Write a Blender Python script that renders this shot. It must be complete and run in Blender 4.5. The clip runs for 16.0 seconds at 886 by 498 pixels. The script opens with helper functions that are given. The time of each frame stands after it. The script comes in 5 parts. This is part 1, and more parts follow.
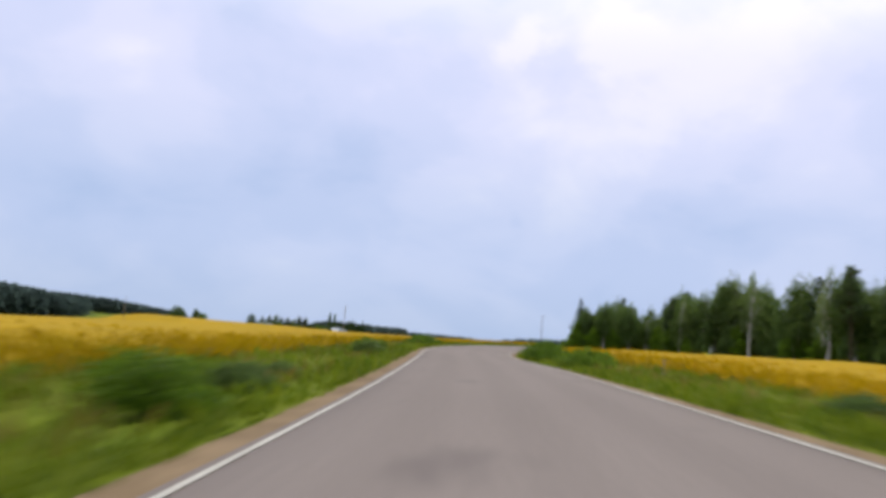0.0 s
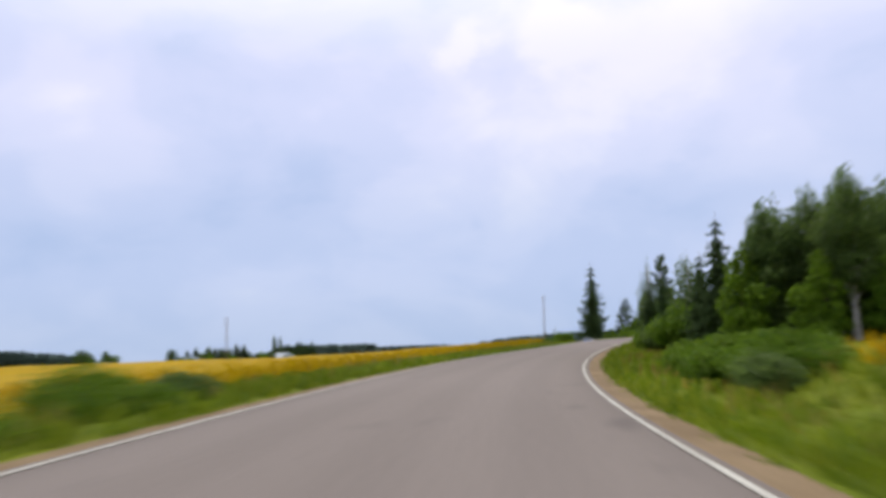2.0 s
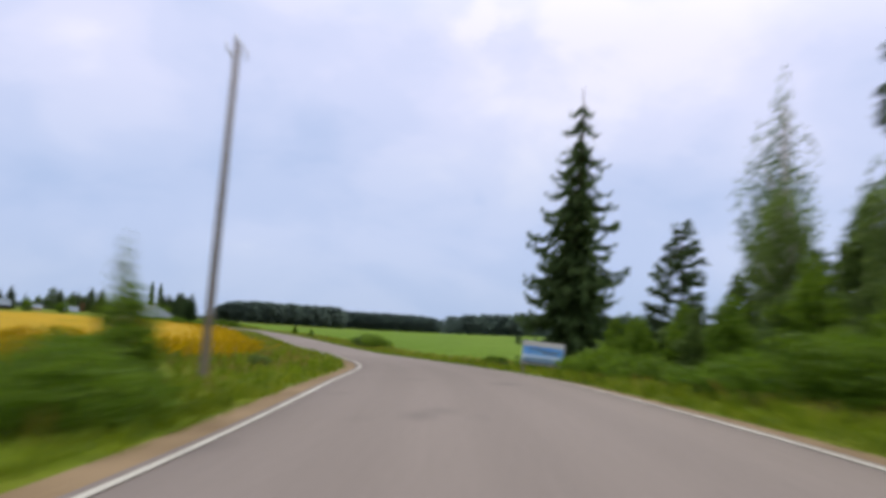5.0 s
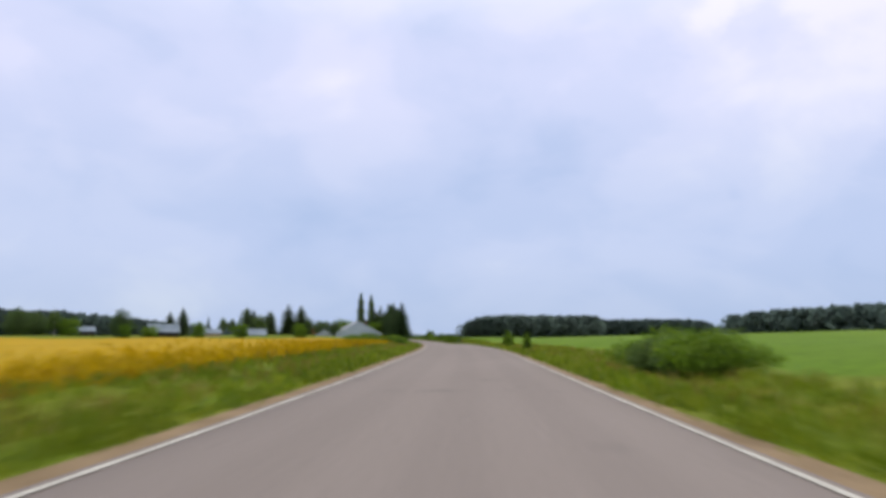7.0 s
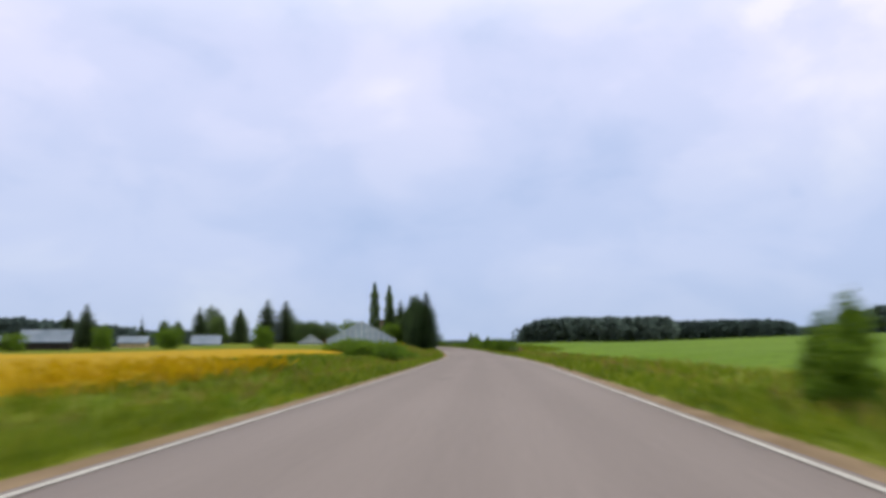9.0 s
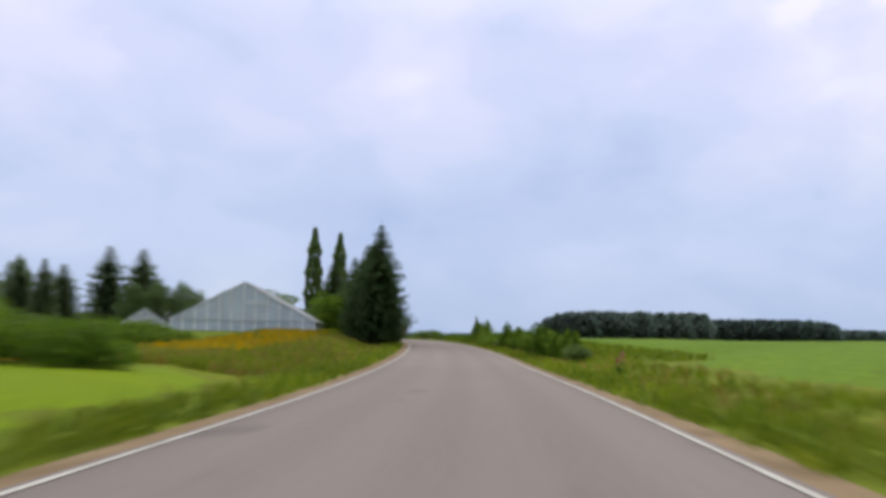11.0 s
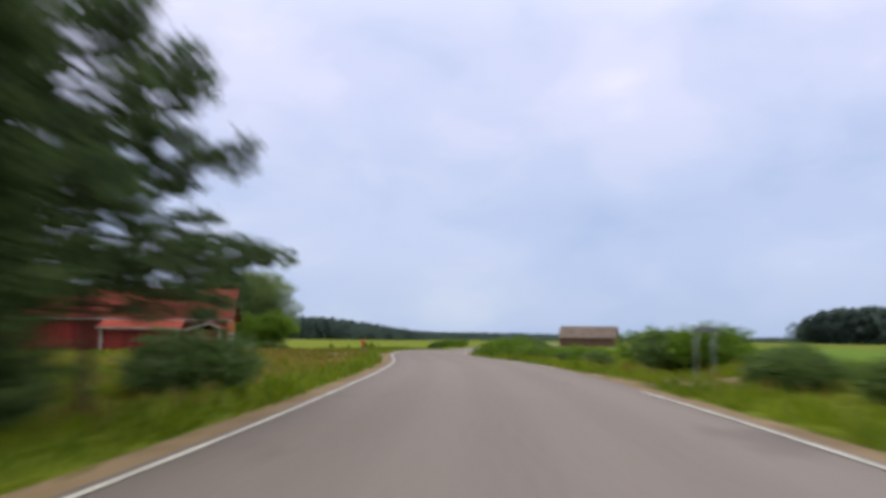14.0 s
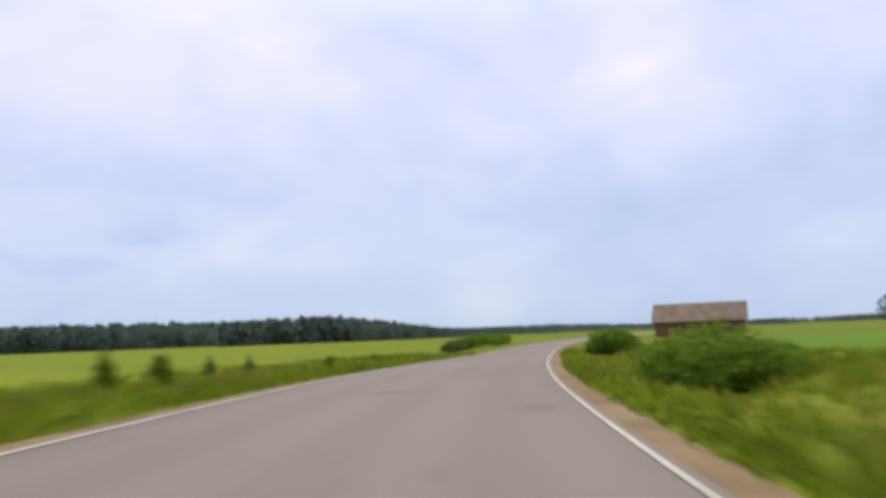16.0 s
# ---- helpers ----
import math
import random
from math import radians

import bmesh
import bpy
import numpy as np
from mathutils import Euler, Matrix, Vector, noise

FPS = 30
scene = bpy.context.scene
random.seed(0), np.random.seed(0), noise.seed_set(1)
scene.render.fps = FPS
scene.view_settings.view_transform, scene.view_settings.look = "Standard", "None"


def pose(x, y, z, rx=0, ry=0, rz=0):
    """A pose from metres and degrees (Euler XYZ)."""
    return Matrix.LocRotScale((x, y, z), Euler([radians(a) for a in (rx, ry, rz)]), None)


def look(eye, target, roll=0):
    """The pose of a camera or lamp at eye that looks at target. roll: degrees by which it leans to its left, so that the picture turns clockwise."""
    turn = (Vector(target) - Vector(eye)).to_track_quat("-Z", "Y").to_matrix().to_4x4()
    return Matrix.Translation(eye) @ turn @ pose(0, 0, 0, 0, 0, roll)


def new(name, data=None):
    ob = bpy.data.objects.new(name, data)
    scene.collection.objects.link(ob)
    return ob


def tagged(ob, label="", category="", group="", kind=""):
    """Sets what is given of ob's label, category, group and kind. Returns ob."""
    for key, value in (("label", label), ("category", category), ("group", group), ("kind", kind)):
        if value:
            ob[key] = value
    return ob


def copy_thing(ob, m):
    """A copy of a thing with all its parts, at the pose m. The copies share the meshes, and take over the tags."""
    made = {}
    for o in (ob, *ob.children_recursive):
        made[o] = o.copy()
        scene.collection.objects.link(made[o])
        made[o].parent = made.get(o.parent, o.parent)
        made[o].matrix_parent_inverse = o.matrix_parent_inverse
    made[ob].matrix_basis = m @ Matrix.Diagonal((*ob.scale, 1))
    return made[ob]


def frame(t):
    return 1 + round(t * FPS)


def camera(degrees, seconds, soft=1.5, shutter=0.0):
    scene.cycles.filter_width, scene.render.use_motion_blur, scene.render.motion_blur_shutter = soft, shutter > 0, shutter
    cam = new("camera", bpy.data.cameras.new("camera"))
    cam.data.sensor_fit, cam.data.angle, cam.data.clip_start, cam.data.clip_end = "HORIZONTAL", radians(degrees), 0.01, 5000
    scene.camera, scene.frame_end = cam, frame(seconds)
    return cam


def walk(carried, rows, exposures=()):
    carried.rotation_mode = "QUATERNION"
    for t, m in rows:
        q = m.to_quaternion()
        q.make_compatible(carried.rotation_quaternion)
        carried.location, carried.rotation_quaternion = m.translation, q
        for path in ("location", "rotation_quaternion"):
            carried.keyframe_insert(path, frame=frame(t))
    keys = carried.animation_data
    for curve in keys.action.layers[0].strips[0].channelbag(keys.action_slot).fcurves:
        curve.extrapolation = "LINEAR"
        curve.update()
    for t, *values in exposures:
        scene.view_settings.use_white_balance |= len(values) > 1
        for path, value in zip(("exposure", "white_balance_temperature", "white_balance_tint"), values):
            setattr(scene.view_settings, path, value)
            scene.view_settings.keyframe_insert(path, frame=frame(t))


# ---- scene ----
cam = camera(55.1, 16.0, soft=4.0, shutter=0.6)

# seconds, eye, turn to the left, tilt up, lean (degrees)
PATH = [
    (0.0, -0.112, -0.001, -2.423, 0.30, 6.82, 5.85),
    (0.5, 1.164, 18.901, -2.028, 1.83, 7.66, 4.56),
    (1.0, 2.129, 37.764, -1.642, 1.87, 6.92, 1.78),
    (1.5, 3.132, 56.547, -1.354, 0.74, 7.27, -0.18),
    (2.0, 4.343, 75.228, -1.062, -2.13, 7.48, -1.40),
    (2.5, 6.753, 93.838, -0.734, -6.60, 7.73, -1.40),
    (3.0, 10.689, 112.315, -0.195, -10.87, 8.09, -2.16),
    (3.5, 15.766, 130.573, 0.486, -12.85, 8.00, -0.68),
    (4.0, 21.108, 148.820, 1.162, -12.42, 8.29, 0.85),
    (4.5, 25.661, 167.264, 1.911, -7.72, 7.47, 2.54),
    (5.0, 28.661, 186.120, 2.207, -2.25, 5.60, 4.05),
    (5.5, 29.791, 205.189, 2.061, 2.96, 5.34, 2.62),
    (6.0, 29.224, 224.276, 1.772, 7.73, 5.46, 1.56),
    (6.5, 27.171, 243.258, 1.375, 11.72, 5.63, 0.80),
    (7.0, 23.952, 262.079, 1.046, 14.67, 5.77, 0.42),
    (7.5, 19.967, 280.761, 0.950, 16.33, 5.97, 0.27),
    (8.0, 15.826, 299.436, 0.983, 16.41, 6.64, -0.67),
    (8.5, 11.191, 318.024, 0.946, 17.55, 6.42, -0.99),
    (9.0, 6.358, 336.582, 0.921, 18.39, 6.17, -0.46),
    (9.5, 1.298, 355.087, 0.875, 18.94, 6.02, 0.47),
    (10.0, -3.898, 373.557, 0.797, 19.24, 5.89, 1.44),
    (10.5, -9.164, 391.998, 0.681, 19.40, 5.72, 1.96),
    (11.0, -14.376, 410.438, 0.521, 19.60, 5.69, 1.22),
    (11.5, -19.625, 428.795, 0.366, 20.51, 6.27, 0.20),
    (12.0, -25.420, 446.910, 0.373, 22.53, 6.33, -0.19),
    (12.5, -31.823, 464.831, 0.427, 24.52, 6.60, 1.20),
    (13.0, -38.678, 482.534, 0.493, 26.05, 6.68, -0.73),
    (13.5, -46.281, 499.948, 0.567, 29.27, 6.79, -0.62),
    (14.0, -55.382, 516.630, 0.562, 34.08, 5.85, 0.60),
    (14.5, -65.571, 532.673, 0.564, 37.60, 5.69, 1.36),
    (15.0, -76.303, 548.392, 0.490, 38.92, 6.12, 0.42),
    (15.5, -87.095, 563.983, 0.313, 37.79, 5.49, -1.03),
    (16.0, -97.438, 579.859, 0.050, 35.83, 5.69, -2.25),
]


def drive_pose(x, y, z, turn, tilt, lean):
    a, b = radians(turn), radians(tilt)
    ahead = Vector((-math.sin(a) * math.cos(b), math.cos(a) * math.cos(b), math.sin(b)))
    return look((x, y, z), Vector((x, y, z)) + ahead * 2, lean)


walk(cam, [(t, drive_pose(*rest)) for t, *rest in PATH], exposures=[(0.0, 0.0, 6500, 10), (14.3, 0.0, 6500, 10), (15.0, 0.13, 6800, 10), (16.0, 0.11, 6750, 10)])

# ---- world and light ----
world = bpy.data.worlds.new("overcast")
scene.world = world
world.use_nodes = True
wn, wl = world.node_tree.nodes, world.node_tree.links
wn.clear()
w_out = wn.new("ShaderNodeOutputWorld")
w_bg = wn.new("ShaderNodeBackground")
w_sky = wn.new("ShaderNodeTexSky")
w_sky.sky_type, w_sky.sun_disc = "NISHITA", False
w_sky.sun_elevation, w_sky.sun_rotation = radians(68), radians(20)
w_sky.air_density, w_sky.dust_density, w_sky.ozone_density = 1.0, 1.5, 2.0
w_co = wn.new("ShaderNodeTexCoord")


def w_noise(scale, detail, rough, stretch, shift, distort=0.0):
    m = wn.new("ShaderNodeMapping")
    m.inputs["Scale"].default_value = (1, 1, stretch)
    m.inputs["Location"].default_value = shift
    m.inputs["Rotation"].default_value = (0, 0, radians(32))
    wl.new(w_co.outputs["Generated"], m.inputs["Vector"])
    n = wn.new("ShaderNodeTexNoise")
    n.inputs["Scale"].default_value, n.inputs["Detail"].default_value = scale, detail
    n.inputs["Roughness"].default_value, n.inputs["Distortion"].default_value = rough, distort
    wl.new(m.outputs["Vector"], n.inputs["Vector"])
    return n.outputs["Fac"]


def w_ramp(fac, stops):
    r = wn.new("ShaderNodeValToRGB")
    r.color_ramp.interpolation = "EASE"
    while len(r.color_ramp.elements) < len(stops):
        r.color_ramp.elements.new(0.5)
    for e, (p, c) in zip(r.color_ramp.elements, stops):
        e.position, e.color = p, (*c, 1)
    wl.new(fac, r.inputs["Fac"])
    return r.outputs["Color"]


def w_mix(kind, fac, a, b):
    m = wn.new("ShaderNodeMix")
    m.data_type, m.blend_type = "RGBA", kind
    for sock, v in ((m.inputs["Factor"], fac), (m.inputs["A"], a), (m.inputs["B"], b)):
        if hasattr(v, "is_linked"):
            wl.new(v, sock)
        else:
            sock.default_value = v if isinstance(v, float) else (*v, 1)
    return m.outputs["Result"]


SKY = 0.12
cloud_big = w_noise(2.4, 3.0, 0.5, 1.5, (0.3, 0.1, 0.4), 0.2)
cloud_small = w_noise(6.0, 4.0, 0.5, 1.8, (1.7, 2.2, 0.0), 0.3)


def w_math(kind, a, b=0.0, c=0.0):
    m = wn.new("ShaderNodeMath")
    m.operation = kind
    for sock, v in zip(m.inputs, (a, b, c)):
        if hasattr(v, "is_linked"):
            wl.new(v, sock)
        else:
            sock.default_value = v
    return m.outputs["Value"]


# banks of cloud and gaps between them: degrees to the right of north, degrees up, half width, half height, lighter or darker
BANKS = [
    (5.3, 21.5, 3.4, 2.3, 0.12),
    (10.9, 21.6, 2.3, 1.9, 0.10),
    (1.0, 19.1, 3.0, 2.3, 0.07),
    (22.1, 21.7, 5.3, 2.7, 0.06),
    (-21.1, 13.7, 5.7, 2.3, 0.04),
    (16.9, 10.1, 6.5, 2.1, -0.09),
    (-4.6, 13.3, 2.7, 3.4, -0.05),
    (4.7, 9.4, 1.7, 1.1, -0.06),
    (-27.7, 15.7, 4.6, 4.6, -0.03),
    (6.3, 19.1, 1.9, 1.1, -0.08),
    (16.4, 17.6, 4.6, 2.7, 0.05),
    (4.2, 18.1, 2.7, 2.3, 0.07),
    (1.1, 18.7, 1.9, 1.7, -0.05),
    (6.7, 20.7, 1.5, 1.9, -0.07),
    (36.0, 16.9, 6.1, 3.4, -0.06),
    (-6.5, 16.2, 1.9, 1.0, 0.04),
    (16.8, 18.1, 4.6, 2.3, 0.05),
    (4.6, 19.9, 2.3, 1.1, 0.05),
    (-22.0, 18.3, 4.2, 1.9, 0.03),
    (1.3, 17.3, 5.7, 1.9, -0.05),
    (-13.8, 15.1, 4.6, 1.9, -0.04),
    (-36.1, 9.5, 6.9, 2.3, 0.02),
    (-9.2, 17.3, 4.6, 1.7, 0.03),
    (-18.1, 19.9, 5.0, 1.9, -0.03),
    (-25.4, 16.1, 3.4, 1.5, 0.03),
    (-45.6, 18.2, 3.0, 2.7, 0.08),
    (-42.6, 15.0, 1.9, 1.9, 0.05),
    (-61.7, 12.0, 3.8, 1.5, -0.08),
    (-54.6, 7.4, 2.3, 0.7, -0.10),
    (-58.8, 5.1, 2.3, 0.5, -0.07),
    (-62.9, 5.3, 1.5, 0.5, -0.06),
    (-55.8, 5.8, 7.6, 2.3, 0.07),
    (-12.9, 12.8, 5.7, 3.4, -0.03),
    (-44.4, 3.0, 4.6, 1.0, -0.04),
    (-24.6, 19.1, 7.6, 2.3, 0.03),
]
w_sep = wn.new("ShaderNodeSeparateXYZ")
wl.new(w_co.outputs["Generated"], w_sep.inputs["Vector"])
ragged_a, ragged_b = w_noise(9.0, 4.0, 0.6, 1.5, (4.1, 0.7, 2.0)), w_noise(9.0, 4.0, 0.6, 1.5, (0.2, 5.3, 1.1))
across = w_math("MULTIPLY_ADD", w_math("SUBTRACT", ragged_a, 0.5), 0.12, w_math("ARCTAN2", w_sep.outputs["X"], w_sep.outputs["Y"]))
upward = w_math("MULTIPLY_ADD", w_math("SUBTRACT", ragged_b, 0.5), 0.09, w_math("ARCSINE", w_sep.outputs["Z"]))
cloud = w_math("MULTIPLY_ADD", w_math("SUBTRACT", w_mix("MIX", 0.45, cloud_big, cloud_small), 0.5), 0.85, 0.515)
for az, el, wide, high, amount in BANKS:
    u = w_math("MULTIPLY", w_math("SUBTRACT", across, radians(az)), 1 / radians(wide * 1.15))
    v = w_math("MULTIPLY", w_math("SUBTRACT", upward, radians(el)), 1 / radians(high * 1.15))
    far = w_math("MULTIPLY_ADD", u, u, w_math("MULTIPLY", v, v))
    cloud = w_math("MULTIPLY_ADD", w_math("EXPONENT", w_math("MULTIPLY", far, -0.8)), amount * 1.4, cloud)
tone = w_ramp(cloud, [(0.34, (4.6, 5.35, 7.8)), (0.46, (5.45, 5.95, 8.3)), (0.55, (6.1, 6.4, 8.6)), (0.68, (7.3, 7.3, 8.9))])
cloudy = w_mix("MIX", 0.96, w_sky.outputs["Color"], tone)
# an overcast sky grows brighter towards its zenith
sep = wn.new("ShaderNodeSeparateXYZ")
wl.new(w_co.outputs["Generated"], sep.inputs["Vector"])
lift = w_ramp(sep.outputs["Z"], [(0.0, (0.7, 0.8, 0.815)), (0.12, (0.81, 0.88, 0.89)), (0.32, (1.06, 1.04, 1.0)), (0.5, (1.5, 1.45, 1.2)), (1.0, (2.05, 1.9, 1.4))])
wl.new(w_mix("MULTIPLY", 1.0, cloudy, lift), w_bg.inputs["Color"])
w_bg.inputs["Strength"].default_value = SKY
wl.new(w_bg.outputs["Background"], w_out.inputs["Surface"])

sun_data = bpy.data.lights.new("sun", "SUN")
sun_data.energy, sun_data.angle, sun_data.color = 1.4, radians(35), (0.98, 0.92, 0.75)
sun = new("sun", sun_data)
sun.matrix_world = look((0, 0, 60), (-8, -22, 0))


# ---- materials ----
def nodes_of(name):
    m = bpy.data.materials.new(name)
    m.use_nodes = True
    t = m.node_tree
    return m, t.nodes, t.links, t.nodes["Principled BSDF"]


def noise_node(n, l, scale, detail=4.0, coords="Object", stretch=(1, 1, 1)):
    co, mp, nz = n.new("ShaderNodeTexCoord"), n.new("ShaderNodeMapping"), n.new("ShaderNodeTexNoise")
    mp.inputs["Scale"].default_value = stretch
    nz.inputs["Scale"].default_value, nz.inputs["Detail"].default_value = scale, detail
    l.new(co.outputs[coords], mp.inputs["Vector"])
    l.new(mp.outputs["Vector"], nz.inputs["Vector"])
    return nz.outputs["Fac"]


def ramp_node(n, l, fac, stops):
    r = n.new("ShaderNodeValToRGB")
    while len(r.color_ramp.elements) < len(stops):
        r.color_ramp.elements.new(0.5)
    for e, (p, c) in zip(r.color_ramp.elements, stops):
        e.position, e.color = p, (*c, 1)
    l.new(fac, r.inputs["Fac"])
    return r.outputs["Color"]


def mixed(n, l, kind, fac, a, b):
    m = n.new("ShaderNodeMix")
    m.data_type, m.blend_type = "RGBA", kind
    for sock, v in ((m.inputs["Factor"], fac), (m.inputs["A"], a), (m.inputs["B"], b)):
        if hasattr(v, "is_linked"):
            l.new(v, sock)
        else:
            sock.default_value = v if isinstance(v, float) else (*v, 1)
    return m.outputs["Result"]


def bumped(n, l, bsdf, height, strength, distance):
    b = n.new("ShaderNodeBump")
    b.inputs["Strength"].default_value, b.inputs["Distance"].default_value = strength, distance
    l.new(height, b.inputs["Height"])
    l.new(b.outputs["Normal"], bsdf.inputs["Normal"])


def surface(name, c1, c2, large, fine, rough=0.8, metal=0.0, bump=0.3, stretch=(1, 1, 1), coords="Object", grain=0.25):
    """A matt surface that varies at two scales."""
    m, n, l, b = nodes_of(name)
    col = ramp_node(n, l, noise_node(n, l, large, 3.0, coords, stretch), [(0.35, c1), (0.65, c2)])
    f = noise_node(n, l, fine, 5.0, coords, stretch)
    col = mixed(n, l, "MULTIPLY", grain * 2, col, ramp_node(n, l, f, [(0.3, (0.55, 0.55, 0.55)), (0.7, (1.25, 1.25, 1.25))]))
    l.new(col, b.inputs["Base Color"])
    b.inputs["Roughness"].default_value, b.inputs["Metallic"].default_value = rough, metal
    b.inputs["Specular IOR Level"].default_value = 0.08 if rough >= 0.9 else 0.4
    if bump:
        bumped(n, l, b, f, bump, 0.02)
    return m


def foliage(name, dark, mid, light, thin=0.35, patch=0.35, gloss=0.3):
    """Leaves: each clump has its own tone, and light passes through them."""
    m, n, l, b = nodes_of(name)
    g = n.new("ShaderNodeNewGeometry")
    info = n.new("ShaderNodeObjectInfo")
    own = ramp_node(n, l, g.outputs["Random Per Island"], [(0.0, dark), (0.5, mid), (1.0, light)])
    big = ramp_node(n, l, noise_node(n, l, patch, 2.0), [(0.35, (0.78, 0.8, 0.75)), (0.65, (1.15, 1.15, 1.1))])
    col = mixed(n, l, "MULTIPLY", 1.0, own, big)
    col = mixed(n, l, "MULTIPLY", 0.6, col, ramp_node(n, l, info.outputs["Random"], [(0.0, (0.75, 0.8, 0.8)), (1.0, (1.2, 1.12, 1.0))]))
    l.new(col, b.inputs["Base Color"])
    b.inputs["Roughness"].default_value = 0.55
    b.inputs["Specular IOR Level"].default_value = gloss
    t = n.new("ShaderNodeBsdfTranslucent")
    l.new(col, t.inputs["Color"])
    mix = n.new("ShaderNodeMixShader")
    mix.inputs["Fac"].default_value = thin
    l.new(b.outputs["BSDF"], mix.inputs[1])
    l.new(t.outputs["BSDF"], mix.inputs[2])
    l.new(mix.outputs["Shader"], n["Material Output"].inputs["Surface"])
    return m


def asphalt_material():
    m, n, l, b = nodes_of("worn_asphalt")
    big = noise_node(n, l, 0.12, 3.0, "UV", (1.0, 0.25, 1))
    col = ramp_node(n, l, big, [(0.3, (0.178, 0.15, 0.137)), (0.7, (0.212, 0.18, 0.166))])
    tr = n.new("ShaderNodeTexWave")
    tr.wave_profile, tr.bands_direction = "SIN", "X"
    tr.inputs["Scale"].default_value, tr.inputs["Distortion"].default_value = 0.2, 0.4
    uv = n.new("ShaderNodeTexCoord")
    l.new(uv.outputs["UV"], tr.inputs["Vector"])
    col = mixed(n, l, "MULTIPLY", 0.5, col, ramp_node(n, l, tr.outputs["Fac"], [(0.2, (0.93, 0.93, 0.93)), (0.8, (1.05, 1.05, 1.05))]))
    fine = noise_node(n, l, 9.0, 6.0, "UV")
    col = mixed(n, l, "MULTIPLY", 0.5, col, ramp_node(n, l, fine, [(0.3, (0.8, 0.8, 0.8)), (0.7, (1.15, 1.15, 1.15))]))
    stain = noise_node(n, l, 0.6, 4.0, "UV", (1.0, 0.5, 1))
    col = mixed(n, l, "MULTIPLY", 0.8, col, ramp_node(n, l, stain, [(0.28, (0.72, 0.72, 0.74)), (0.36, (1, 1, 1))]))
    l.new(col, b.inputs["Base Color"])
    b.inputs["Roughness"].default_value = 0.9
    b.inputs["Specular IOR Level"].default_value = 0.15
    bumped(n, l, b, noise_node(n, l, 60.0, 4.0, "UV"), 0.25, 0.01)
    return m


def glass_material(name, tint, see=0.55):
    """Dusty horticultural glass: part clear, part milky film."""
    m, n, l, b = nodes_of(name)
    f = noise_node(n, l, 0.8, 4.0)
    l.new(ramp_node(n, l, f, [(0.3, tint), (0.7, tuple(min(1, c * 1.25) for c in tint))]), b.inputs["Base Color"])
    b.inputs["Roughness"].default_value = 0.25
    tr = n.new("ShaderNodeBsdfTransparent")
    mix = n.new("ShaderNodeMixShader")
    mix.inputs["Fac"].default_value = see
    l.new(b.outputs["BSDF"], mix.inputs[1])
    l.new(tr.outputs["BSDF"], mix.inputs[2])
    l.new(mix.outputs["Shader"], n["Material Output"].inputs["Surface"])
    return m


ASPHALT = asphalt_material()
PAINT = surface("road_paint", (0.36, 0.34, 0.3), (0.5, 0.48, 0.43), 1.2, 14.0, 0.7, grain=0.3)
GRAVEL = surface("gravel", (0.17, 0.12, 0.07), (0.25, 0.18, 0.11), 0.8, 12.0, 0.95, bump=0.6)
SOIL = surface("meadow_ground", (0.095, 0.14, 0.008), (0.145, 0.17, 0.014), 0.22, 3.0, 0.95, bump=0.5, grain=0.4)
GRASS = foliage("verge_grass", (0.095, 0.155, 0.008), (0.155, 0.215, 0.012), (0.215, 0.255, 0.022), 0.45, 0.12, 0.2)
DRYGRASS = foliage("seeding_grass", (0.17, 0.15, 0.022), (0.25, 0.19, 0.035), (0.32, 0.235, 0.06), 0.45, 0.12)
RAPE = foliage("rape_bloom", (0.34, 0.225, 0.004), (0.42, 0.268, 0.004), (0.48, 0.305, 0.006), 0.5, 0.06, 0.08)
BUSH = foliage("willow_bush", (0.082, 0.155, 0.012), (0.13, 0.22, 0.017), (0.175, 0.27, 0.026), 0.5, 0.35, 0.2)
# green leaves, with blue raised in the colour to imitate a thin haze
BIRCH = foliage("birch_leaves", (0.09, 0.145, 0.04), (0.135, 0.205, 0.055), (0.175, 0.25, 0.07), 0.58)
PALE = foliage("white_willow_leaves", (0.14, 0.2, 0.075), (0.2, 0.275, 0.105), (0.26, 0.33, 0.14), 0.5)
SPRUCE = foliage("spruce_needles", (0.048, 0.082, 0.034), (0.076, 0.12, 0.048), (0.104, 0.156, 0.062), 0.45, 0.35, 0.08)
PINE = foliage("pine_needles", (0.06, 0.095, 0.044), (0.09, 0.136, 0.058), (0.12, 0.174, 0.074), 0.5, 0.35, 0.15)
# distance haze is put into this base colour: bluer and lighter than near trees
HAZEWOOD = foliage("far_wood", (0.1, 0.142, 0.138), (0.115, 0.16, 0.154), (0.128, 0.174, 0.166), 0.8, 0.01)
BARK = surface("bark", (0.07, 0.052, 0.04), (0.13, 0.1, 0.078), 2.0, 18.0, 0.95, bump=0.6, stretch=(1, 1, 0.25))
BIRCHBARK = surface("birch_bark", (0.3, 0.28, 0.26), (0.6, 0.58, 0.55), 2.5, 9.0, 0.85, stretch=(1, 1, 2.0), grain=0.4)
POLEWOOD = surface("weathered_pole", (0.16, 0.13, 0.1), (0.24, 0.2, 0.16), 1.5, 20.0, 0.9, stretch=(4, 4, 0.3))
OLDWOOD = surface("grey_boards", (0.14, 0.075, 0.05), (0.2, 0.12, 0.085), 0.7, 12.0, 0.9, stretch=(3, 3, 0.4))
OLDROOF = surface("weathered_roof", (0.12, 0.085, 0.066), (0.175, 0.13, 0.105), 0.7, 9.0, 0.85)
